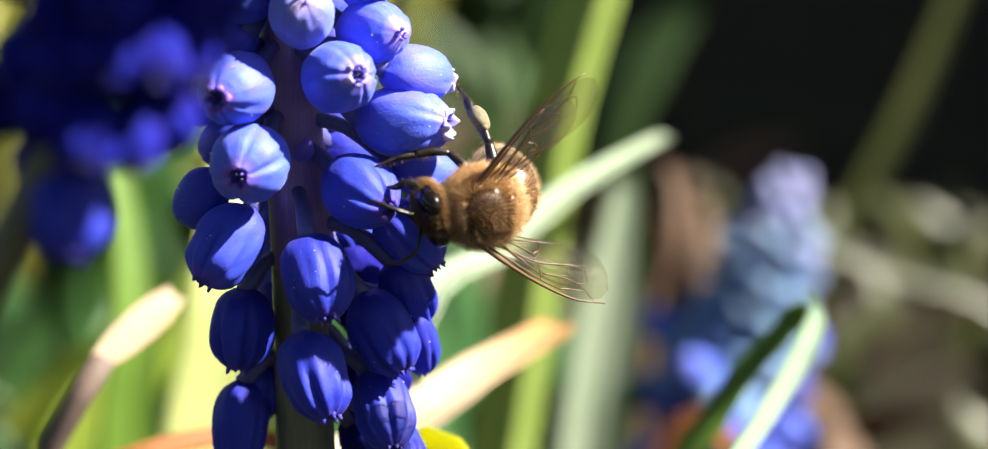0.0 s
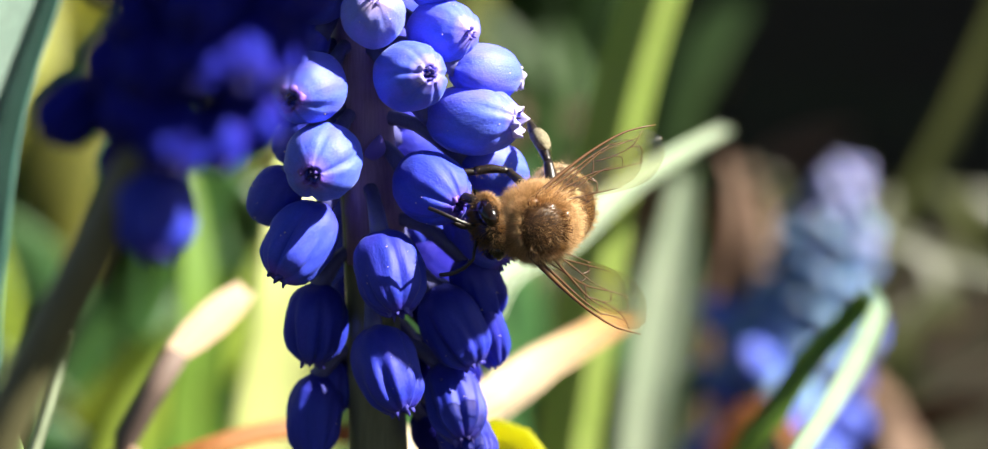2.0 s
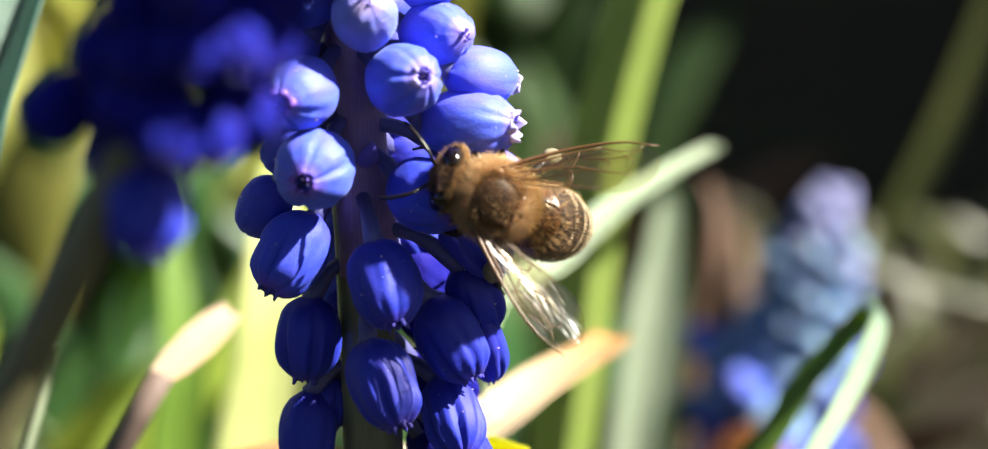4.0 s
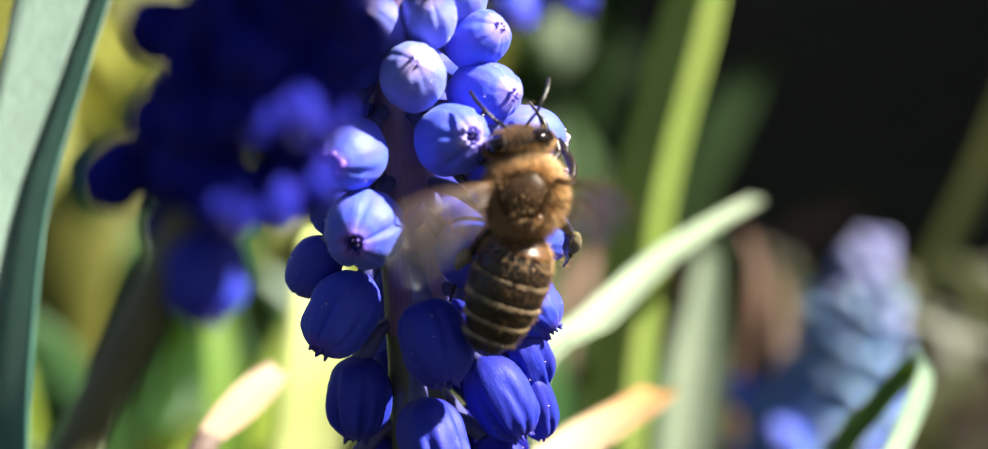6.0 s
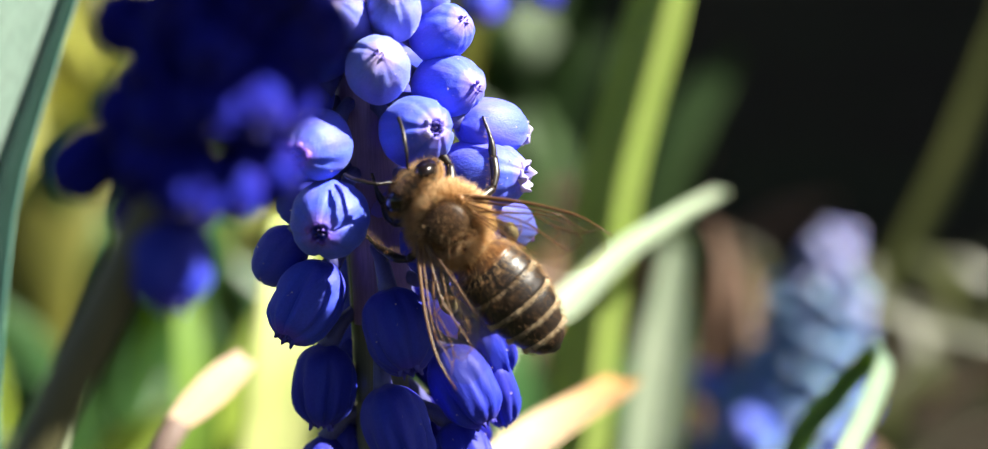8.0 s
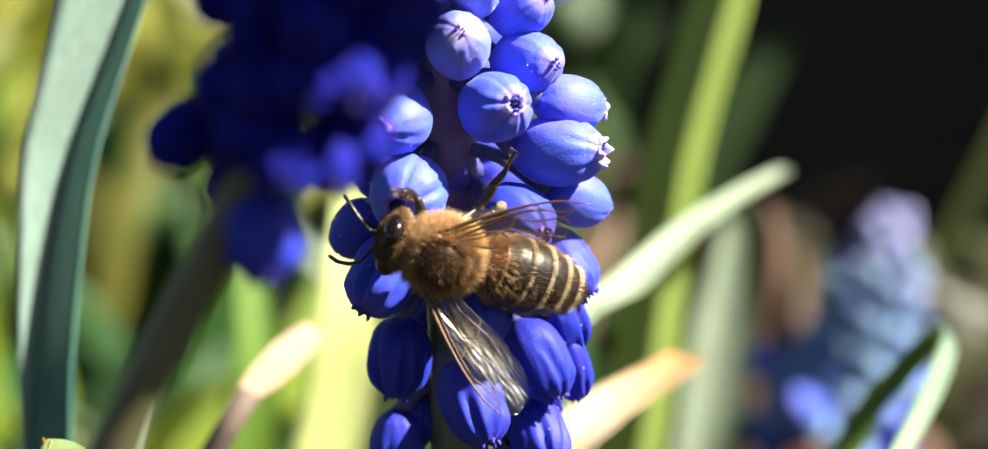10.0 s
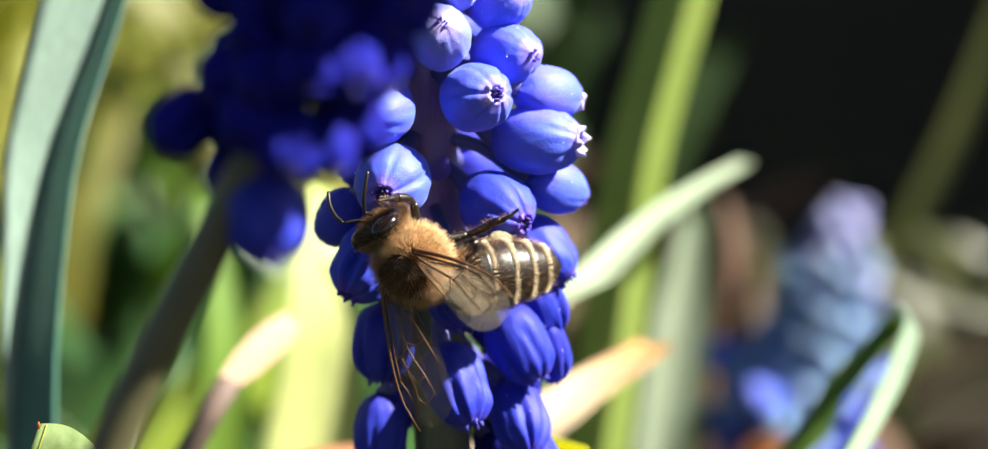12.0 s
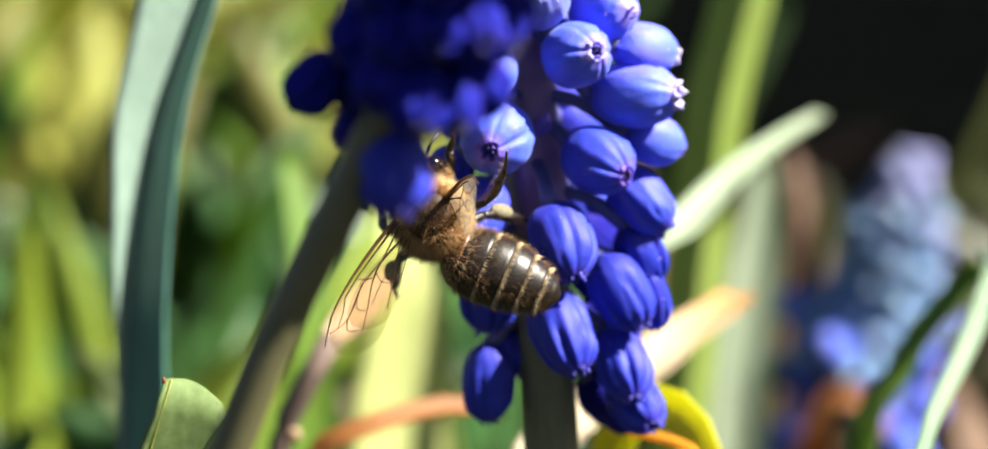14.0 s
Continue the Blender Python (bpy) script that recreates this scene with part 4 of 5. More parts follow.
part("stem", mesh("stem", *tube([p - root for p in (root, s0, s1, s2)], [0.0009, 0.0008, 0.0008, 0.0009], 12, 24, 0.12), dry_stem), stalk)
part("node", mesh("node", *ellipsoid(0.0005, 0.0004, 0.0006, Vector((-0.03017, 0.02550, 0.07696)) - root, 10, 8), straw), stalk, label="small pale leaf scar")
husk = [p - root for p in (s2 - (s3 - s2) * 0.06, s2 * 0.6 + s3 * 0.4, s2 * 0.25 + s3 * 0.75, s3)]
part("sheath", mesh("sheath", *blade(husk, [0.0015, 0.0023, 0.0026, 0.0024, 0.0015], (0.35, -0.75, 0.6), 0.35, steps=30, across=12), straw), stalk, label="pale straw torn sheath")


def grass(name, label, count, seed, xs, ys, heights, widths, material, lean):
    rnd = random.Random(seed)
    pieces = []
    for _ in range(count):
        x, y, h = rnd.uniform(*xs), rnd.uniform(*ys), rnd.uniform(*heights)
        a, l = rnd.uniform(-0.2, 1.3), rnd.uniform(*lean) * h
        turn = rnd.uniform(0, 6.3)
        p0 = Vector((x, y, -0.002))
        mid = p0 + Vector((l * 0.25 * math.cos(turn), l * 0.25 * math.sin(turn), h * 0.55))
        top = p0 + Vector((l * math.cos(turn), l * math.sin(turn), h))
        w = rnd.uniform(*widths)
        pieces.append(blade([p0, mid, top], [w, w, w * 0.8, w * 0.15], (math.sin(a), -math.cos(a), 0.2), 0.4, steps=9, across=2))
    tagged(new(name, mesh(name, *join(*pieces), material)), label, "grass", kind="stuff")


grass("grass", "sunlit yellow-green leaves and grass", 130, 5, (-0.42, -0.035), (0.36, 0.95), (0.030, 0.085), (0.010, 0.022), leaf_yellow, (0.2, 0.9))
grass("grass", "olive leaves in the sun", 90, 6, (-0.36, -0.030), (0.30, 0.80), (0.030, 0.080), (0.010, 0.020), leaf_dull, (0.2, 0.9))
grass("grass", "fresh green leaves in the sun", 9, 12, (-0.12, -0.036), (0.13, 0.26), (0.035, 0.075), (0.007, 0.012), leaf_fresh, (0.2, 0.7))
grass("grass", "pale slanting leaves in the sun", 6, 31, (-0.13, -0.045), (0.12, 0.22), (0.030, 0.060), (0.006, 0.010), leaf_pale, (0.5, 1.0))
# shade among these leaves is put into their darker greens
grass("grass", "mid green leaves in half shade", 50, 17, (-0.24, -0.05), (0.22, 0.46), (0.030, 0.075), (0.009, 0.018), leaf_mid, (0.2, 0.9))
grass("grass", "deep green leaves, shade put into their colour", 150, 7, (-0.22, 0.01), (0.11, 0.42), (0.020, 0.062), (0.009, 0.017), leaf_deep_shade, (0.2, 0.8))
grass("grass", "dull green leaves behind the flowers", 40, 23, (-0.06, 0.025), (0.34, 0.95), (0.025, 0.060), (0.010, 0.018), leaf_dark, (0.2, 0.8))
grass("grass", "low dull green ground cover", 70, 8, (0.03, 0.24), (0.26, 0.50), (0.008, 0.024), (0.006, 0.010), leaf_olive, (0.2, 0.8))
grass("grass", "low brown withered leaves", 26, 9, (-0.05, 0.06), (0.20, 0.7), (0.005, 0.03), (0.006, 0.012), litter_brown, (0.6, 1.8))

# ---- the bee ----
MM = 0.00104
bee = thing("honey_bee", (0, 0, 0), "furry brown honey bee with banded abdomen and clear wings", "bee")
rng = random.Random(21)


def mm(piece):
    return [Vector(v) * MM for v in piece[0]], piece[1]


def fur(name, spots, length, spread, material, parent, back=(-0.5, 0, 0), thick=0.022, label=""):
    """Many tapered hairs. spots: (place, normal) pairs in millimetres."""
    verts, faces = [], []
    for p, nrm in spots:
        d = (nrm + Vector(back) + Vector((rng.gauss(0, spread), rng.gauss(0, spread), rng.gauss(0, spread)))).normalized()
        l = length * rng.uniform(0.55, 1.25)
        a = d.orthogonal().normalized()
        b = d.cross(a)
        bend = Vector(back) * 0.25 * l
        n = len(verts)
        for j in range(3):
            w = 2.1 * j
            verts.append((p + (a * math.cos(w) + b * math.sin(w)) * thick - nrm * 0.05) * MM)
        mid = p + d * l * 0.55
        for j in range(3):
            w = 2.1 * j
            verts.append((mid + (a * math.cos(w) + b * math.sin(w)) * thick * 0.7) * MM)
        verts.append((p + d * l + bend) * MM)
        for j in range(3):
            k = (j + 1) % 3
            faces += [(n + j, n + k, n + 3 + k, n + 3 + j), (n + 3 + j, n + 3 + k, n + 6)]
    return part(name, mesh(name, verts, faces, material), parent, label=label, kind="stuff")


def over(rx, ry, rz, at, count, keep):
    """Random places and normals on an ellipsoid where keep(unit vector) allows."""
    out = []
    while len(out) < count:
        u = Vector((rng.gauss(0, 1), rng.gauss(0, 1), rng.gauss(0, 1))).normalized()
        if keep(u):
            p = Vector((u.x * rx + at[0], u.y * ry + at[1], u.z * rz + at[2]))
            out.append((p, Vector((u.x / rx, u.y / ry, u.z / rz)).normalized()))
    return out


# thorax
def hump(p):
    return Vector((p.x, p.y, p.z * (1.0 - 0.12 * p.x * p.x)))


thorax = part("thorax", mesh("thorax", *mm(ellipsoid(1.95, 1.80, 1.75, (0, 0, 0), 28, 18, hump)), chitin_brown), bee, label="brown thorax under golden fur")
part("scutum", mesh("scutum", *mm(ellipsoid(1.28, 1.28, 0.60, (0.1, 0, 1.25), 28, 14)), back_plate), thorax, label="bare dark glossy back plate")
part("scutellum", mesh("scutellum", *mm(ellipsoid(0.42, 1.0, 0.35, (-1.25, 0, 1.25), 18, 10)), chitin_brown), thorax)
fur("fur", over(1.95, 1.80, 1.72, (0, 0, 0), 12500, lambda u: u.x < 0.9 and not (u.z > 0.70 and -0.54 < u.x < 0.58 and rng.random() < 0.94)), 0.76, 0.22, fur_gold, thorax, (-0.05, 0, -0.05), 0.014, label="dense golden brown fur")
fur("short_fur", over(1.28, 1.28, 0.60, (0.1, 0, 1.25), 2600, lambda u: u.z > 0.05), 0.28, 0.3, fur_brown, thorax, (-0.5, 0, 0.3), 0.008)


# head
def face_shape(p):
    return Vector((p.x, p.y * (1.0 + 0.22 * p.z), p.z))


def bare_eye(u):
    """True away from the eyes; sparse over the lower face."""
    e = Vector((u.x * 0.85 + 0.75 - 0.84, abs(u.y) * 1.75 - 1.10, u.z * 1.55 - 0.55))
    return (e.x / 0.62) ** 2 + (e.y / 0.66) ** 2 + (e.z / 0.95) ** 2 > 1 and (u.z > -0.2 or u.x < 0.3 or rng.random() < 0.3)


head = part("head", mesh("head", *mm(ellipsoid(0.85, 1.75, 1.55, (0.75, 0, -0.35), 26, 16, face_shape)), chitin), bee, pose(1.95 * MM, 0, 0.12 * MM), "dark head with fine fur")
for s in (-1, 1):
    part("compound_eye", mesh("compound_eye", *mm(moved(ellipsoid(0.60, 0.68, 1.02, (0, 0, 0), 24, 16), Matrix.Translation((0.84, 1.10 * s, 0.20)) @ Matrix.Rotation(0.24 * s, 4, "X"))), eye_mat), head, label="large glossy black eye")
    scape = tube([Vector(p) * MM for p in ((1.45, 0.35 * s, -0.2), (1.9, 0.75 * s, 0.25), (2.2, 1.1 * s, 0.75))], [0.00011, 0.00010, 0.00009], 8, 8)
    flag = tube([Vector(p) * MM for p in ((2.2, 1.1 * s, 0.75), (2.75, 1.5 * s, 0.6), (3.4, 1.9 * s, 0.15), (3.9, 2.1 * s, -0.4))], [0.00009, 0.00012, 0.00012, 0.00011], 8, 22, 0.25)
    part("antenna", mesh("antenna", *join(scape, flag), chitin), head)
part("mandibles", mesh("mandibles", *mm(join(ellipsoid(0.4, 0.25, 0.5, (1.15, 0.3, -1.75), 10, 8), ellipsoid(0.4, 0.25, 0.5, (1.15, -0.3, -1.75), 10, 8))), chitin_brown), head)
fur("fur", over(0.85, 1.75, 1.55, (0.75, 0, -0.35), 3600, bare_eye), 0.34, 0.25, fur_brown, head, (0.1, 0, 0.1), 0.010, "short brown fur")

fur("collar_fur", over(0.85, 1.75, 1.55, (0.75, 0, -0.35), 2200, lambda u: u.x < -0.1), 0.36, 0.25, fur_gold, head, (0.1, 0, 0.1), 0.010, "golden fur behind the eyes")

# abdomen: overlapping plates from the waist backwards
abdomen = part("abdomen", mesh("abdomen", *mm(ellipsoid(0.55, 0.5, 0.45, (0.0, 0, -0.1), 14, 10)), chitin), bee, pose(-1.85 * MM, 0, -0.25 * MM), "dark abdomen with pale bands")
GIRTH = ((0.0, 0.55), (0.35, 1.25), (0.9, 1.75), (1.7, 2.0), (2.7, 2.06), (3.7, 1.95), (4.6, 1.68), (5.4, 1.34), (6.0, 0.92), (6.4, 0.25))


def girth(x):
    for (a, ra), (b, rb) in zip(GIRTH, GIRTH[1:]):
        if x <= b:
            u = (x - a) / (b - a)
            return ra + (rb - ra) * (3 * u * u - 2 * u * u * u) * 0.5 + (rb - ra) * u * 0.5
    return 0.1


PLATES = (0.0, 0.95, 2.15, 3.3, 4.35, 5.25, 6.4)
for k, (a, b) in enumerate(zip(PLATES, PLATES[1:])):
    v, f, n, rings = [], [], 32, 12
    for i in range(rings + 1):
        u = i / rings
        x = a + (b - a + (0.10 if k < 5 else 0)) * u
        lip = 1.012 - 0.03 * (1 - u) if i < rings else 0.975
        for j in range(n):
            w = 2 * math.pi * j / n
            r = girth(min(x, 6.39)) * lip
            v.append(Vector((-x * 1.12, r * math.cos(w), r * math.sin(w) * 0.9 - 0.05)))
        if i == rings:
            break
    for i in range(rings):
        for j in range(n):
            q = (j + 1) % n
            f.append((i * n + j, i * n + q, (i + 1) * n + q, (i + 1) * n + j))
    part("tergite", mesh("tergite", *mm((v, f)), chitin_orange if k == 0 else chitin), abdomen, label="dark glossy body plate" if k > 0 else "orange-brown front body plate")


def belt(count, x0, x1, keep=lambda w: True):
    out = []
    while len(out) < count:
        x, w = rng.uniform(x0, x1), rng.uniform(0, 2 * math.pi)
        if keep(w):
            r = girth(x)
            slope = (girth(min(x + 0.1, 6.39)) - girth(max(x - 0.1, 0))) / 0.2
            out.append((Vector((-x * 1.12, r * math.cos(w), r * math.sin(w) * 0.9 - 0.05)), Vector((slope * 0.7, math.cos(w), math.sin(w))).normalized()))
    return out


fur("fur", belt(1100, 0.1, 1.4), 0.44, 0.28, fur_gold, abdomen, (-0.8, 0, 0.05), 0.008, "golden fur near the waist")
fur("fur", belt(700, 1.2, 2.8), 0.36, 0.26, fur_brown, abdomen, (-0.8, 0, 0.05), 0.010, "brown fur")
for x in PLATES[2:6]:
    fur("hair_band", belt(1500 if x > 3 else 900, x + 0.02, x + 0.16, lambda w: math.sin(w) < 0.6 or rng.random() < 0.4), 0.21, 0.12, fur_pale, abdomen, (-1.6, 0, 0), 0.010, "pale hair band")
fur("sparse_fur", belt(1700, 1.4, 5.9), 0.28, 0.15, fur_brown, abdomen, (-1.3, 0, 0), 0.008)
fur("golden_fringe", belt(500, 1.2, 5.4, lambda w: math.sin(w) < 0.3), 0.40, 0.2, fur_gold, abdomen, (-1.0, 0, 0), 0.008, "long golden hair on the flanks")


# wings, lying backwards along -x with the leading edge outwards (+y)
def wing_mesh(s, length, width, inner):
    """Outline of a wing; s: side."""
    n, m = 32, 6
    v, f = [], []
    for i in range(n + 1):
        u = i / n
        tip = math.sqrt(max(0.0, 1 - max(0.0, (u - 0.72) / 0.28) ** 2))
        lead = width * (0.06 + 0.36 * math.sin(min(u * 1.25, 1) * math.pi * 0.6)) * tip
        trail = -width * inner * (0.12 + 0.98 * (math.sin(min(1, u * 1.28) * math.pi / 2)) ** 1.6) * tip
        for j in range(m + 1):
            g = j / m
            y = trail + (lead - trail) * g
            z = 0.10 * width * math.sin(g * 9 + u * 3) * 0.12 + 0.05 * u
            v.append(Vector((-length * u, s * y, z)))
    for i in range(n):
        for j in range(m):
            a = i * (m + 1) + j
            f.append((a, a + 1, a + m + 2, a + m + 1))
    return v, f


def vein(s, points, r):
    return tube([Vector((-x, s * y, 0.02 + z)) for x, y, z in ((*p, 0) if len(p) == 2 else p for p in points)], [q * 0.95 for q in r], 6, 10)


wings = []
for s in (1, -1):
    fore_wing = part("forewing", mesh("forewing", *mm(wing_mesh(s, 8.6, 2.75, 0.60)), membrane), bee, pose(0.55 * MM, 1.35 * s * MM, 1.05 * MM), "clear amber-tinted wing with brown veins")
    lines = [
        vein(s, ((0, 0.25), (2, 0.72), (4.5, 1.12), (6.8, 1.18), (8.6, 0.75)), [0.16, 0.12, 0.09, 0.065, 0.03]),
        vein(s, ((0, 0.10), (2, 0.45), (4.3, 0.85), (5.6, 0.95)), [0.10, 0.07, 0.05, 0.04]),
        vein(s, ((0.1, 0.0), (2, 0.0), (4.0, 0.0), (5.6, -0.45), (6.9, -0.75)), [0.07, 0.05, 0.045, 0.04, 0.02]),
        vein(s, ((0.3, -0.1), (1.8, -0.55), (3.8, -1.1), (5.2, -1.45)), [0.06, 0.045, 0.04, 0.02]),
        vein(s, ((3.9, 0.0), (4.2, 0.4), (4.4, 0.85)), [0.04, 0.04, 0.04]),
        vein(s, ((4.4, 0.5), (5.6, 0.3), (6.9, 0.35), (7.8, 0.85)), [0.04, 0.035, 0.035, 0.02]),
        vein(s, ((5.4, 0.32), (5.9, 0.0), (5.7, -0.45)), [0.035, 0.03, 0.03]),
        vein(s, ((6.6, 0.33), (7.2, 0.0), (6.8, -0.70)), [0.035, 0.03, 0.02]),
        vein(s, ((3.6, 0.0), (3.9, -0.5), (3.7, -1.08)), [0.04, 0.03, 0.03]),
        vein(s, ((5.6, 0.95), (6.4, 0.7), (7.4, 0.55)), [0.04, 0.03, 0.02]),
    ]
    for line in lines:
        part("vein", mesh("vein", *mm(line), vein_mat), fore_wing, label="fine brown vein")
    hind_wing = part("hindwing", mesh("hindwing", *mm(wing_mesh(s, 6.2, 2.2, 0.62)), membrane), bee, pose(-0.45 * MM, 1.35 * s * MM, 0.85 * MM), "clear small hind wing")
    lines = [
        vein(s, ((0, 0.15), (2, 0.5), (4, 0.75), (5.5, 0.5)), [0.08, 0.06, 0.04, 0.02]),
        vein(s, ((0.2, 0.0), (1.8, -0.1), (3.4, -0.1), (4.6, -0.3)), [0.05, 0.04, 0.03, 0.02]),
        vein(s, ((0.2, -0.1), (1.5, -0.6), (2.8, -0.95)), [0.05, 0.035, 0.02]),
        vein(s, ((2.6, -0.1), (2.9, -0.5), (2.6, -0.9)), [0.035, 0.03, 0.03]),
    ]
    for line in lines:
        part("vein", mesh("vein", *mm(line), vein_mat), hind_wing, label="fine brown vein")
    part("tegula", mesh("tegula", *mm(ellipsoid(0.38, 0.3, 0.28, (0.55, 1.45 * s, 1.05), 12, 8)), chitin_brown), thorax, label="orange-brown wing root")
    wings.append((s, fore_wing, hind_wing))

# legs: joints in the bee's space, millimetres
LEGS = {
    "front": ((1.2, 0.9, -1.0), (2.1, 2.3, -0.5), (3.2, 2.7, -1.3), (5.0, 2.6, -2.2)),
    "middle": ((0.1, 1.2, -1.1), (0.5, 3.1, -0.4), (1.6, 4.4, -1.1), (3.3, 5.5, -2.4)),
    "hind": ((-1.0, 1.1, -1.2), (-1.5, 3.0, -0.7), (-2.4, 5.2, -1.4), (-3.4, 7.4, -2.4)),
}
legs = {}
for s in (1, -1):
    for which, joints in LEGS.items():
        at, knee, ankle, toe = [Vector((x, y * s, z)) for x, y, z in joints]
        thick = 1.25 if which == "hind" else 1.0
        leg = part("leg", mesh("leg", *mm(tube([Vector((0, 0, 0)), (knee - at) * 0.5 + Vector((0, 0, 0.1)), knee - at], [0.20 * thick, 0.29 * thick, 0.21 * thick], 10, 10)), chitin), bee, Matrix.Translation(at * MM), "dark hairy leg")
        shin = part("tibia", mesh("tibia", *mm(tube([knee - at, (knee + ankle) / 2 - at + Vector((0, 0.08 * s, 0.1)), ankle - at], [0.17 * thick, 0.27 * thick, 0.27 * thick], 10, 10)), chitin), leg)
        part("tarsus", mesh("tarsus", *mm(tube([ankle - at, (ankle * 0.55 + toe * 0.45) - at + Vector((0, 0, 0.15)), toe - at], [0.22 * thick, 0.21 * thick, 0.12, 0.10, 0.07], 8, 20, 0.3)), chitin), leg)
        if which == "hind":
            mid = (knee + ankle * 1.4) / 2.4 - at + Vector((0, 0.25 * s, 0.25))
            part("pollen_pellet", mesh("pollen_pellet", *mm(moved(ellipsoid(0.95, 0.50, 0.44, (0, 0, 0), 16, 12, lambda p: p * (1 + 0.12 * noise.noise(p * 3))), Matrix.Translation(mid) @ (ankle - knee).to_track_quat("X", "Z").to_matrix().to_4x4())), pollen), leg, label="greyish yellow pollen load")
        spots = []
        for a, b, r in ((at, knee, 0.26), (knee, ankle, 0.30), (ankle, toe, 0.16)):
            d = (b - a).normalized()
            o = d.orthogonal().normalized()
            for _ in range(80):
                w = rng.uniform(0, 6.28)
                nrm = Matrix.Rotation(w, 3, d) @ o
                spots.append((a + (b - a) * rng.random() - at + nrm * r * thick * 0.85, nrm))
        fur("leg_hair", spots, 0.24, 0.25, fur_gold, leg, (0, 0, 0), 0.0055)
        legs[which, s] = (leg, at * MM)

# ---- what moves ----
def motions():
    # the bee: place and turn of its thorax
    walk(bee, [
        (0, pose(-0.00073, -0.00450, 0.10208, -95.7, 1.8, -164.4)),
        (0.5, pose(-0.00097, -0.00450, 0.10169, -98.0, 7.1, -164.7)),
        (1, pose(-0.00167, -0.00450, 0.10104, -99.7, 3.9, -165.4)),
        (1.5, pose(-0.00149, -0.00450, 0.10112, -93.8, 1.2, -168.8)),
        (2, pose(-0.00146, -0.00450, 0.10091, -93.5, 0.9, -166.6)),
        (2.2, pose(-0.00149, -0.00450, 0.10090, -93.3, 0.6, -166.4)),
        (3.2, pose(-0.00216, -0.00600, 0.10208, -85.7, -15.2, 177.4)),
        (4.3, pose(-0.00405, -0.00420, 0.10280, -80.1, -39.3, 177.5)),
        (4.5, pose(-0.00386, -0.00450, 0.10299, -79.6, -47.9, 175.7)),
        (4.6, pose(-0.00417, -0.00450, 0.10302, -79.6, -47.9, 175.7)),
        (4.7, pose(-0.00512, -0.00380, 0.09972, -167.8, -75.5, -102.1)),
        (4.9, pose(-0.00609, -0.00580, 0.10251, -124.5, -82.7, -144.6)),
        (5, pose(-0.00670, -0.00580, 0.10229, -85.7, -79.0, 176.8)),
        (5.1, pose(-0.00634, -0.00580, 0.10434, -82.8, -82.8, 173.3)),
        (5.5, pose(-0.00615, -0.00600, 0.10610, 8.4, -78.4, 85.1)),
        (6, pose(-0.00482, -0.00600, 0.10640, -21.0, -80.2, 111.2)),
        (6.5, pose(-0.00425, -0.00600, 0.10616, -26.4, -77.4, 130.9)),
        (7, pose(-0.00454, -0.00600, 0.10473, -56.1, -76.7, 158.3)),
        (7.2, pose(-0.00462, -0.00600, 0.10451, -59.8, -74.0, 162.4)),
        (8.2, pose(-0.00781, -0.00680, 0.10435, -85.8, -39.1, 171.5)),
        (9.3, pose(-0.01084, -0.00740, 0.10252, -100.1, -14.3, 179.5)),
        (9.5, pose(-0.01087, -0.00740, 0.10221, -103.2, -14.4, 179.8)),
        (10, pose(-0.01169, -0.00740, 0.10138, -105.0, -13.9, -178.1)),
        (10.5, pose(-0.01131, -0.00740, 0.10150, -108.7, -16.4, 179.3)),
        (11, pose(-0.01149, -0.00740, 0.10095, -113.4, -17.6, -179.5)),
        (11.5, pose(-0.01186, -0.00740, 0.10062, -115.1, -28.7, 179.0)),
        (12, pose(-0.01241, -0.00740, 0.10006, -116.9, -40.7, 170.6)),
        (12.5, pose(-0.01392, -0.00740, 0.09894, -110.7, -53.9, 162.9)),
        (13, pose(-0.01617, -0.00850, 0.09869, -97.6, -50.2, 164.9)),
        (13.5, pose(-0.01726, -0.00900, 0.09930, -82.0, -39.0, 162.9)),
        (14, pose(-0.01763, -0.00900, 0.10046, -44.3, -63.1, 137.8)),
    ])
    # abdomen: seconds, bend down, swing to its left
    waist = abdomen.matrix_basis.translation.copy()
    walk(abdomen, [(t, pose(*waist, 0, -bend, swing)) for t, bend, swing in (
        (0, 85, 0), (0.5, 85, 0), (1, 85, 0), (1.5, 85, 0), (2, 85, 0), (2.2, 85, 0), (3.2, 70, 0), (4.3, 60, 0), (4.5, 60, 0), (4.6, 54, 0), (4.7, 30, 0), (4.9, 15, 0), (5, 22, -9), (5.1, 8, -2), (5.5, 2, -9), (6, 10, -24), (6.5, 9, -20), (7, 27, -42), (7.2, 27, -42), (8.2, 5, 0), (9.3, 25, -22), (9.5, 25, -22), (10, 21, -16), (10.5, 27, -21), (11, 31, -13), (11.5, 36, 8), (12, 47, 26), (12.5, 42, 18), (13, 9, 23), (13.5, 7, 29), (14, 2, 46))])
    neck = head.matrix_basis.translation.copy()
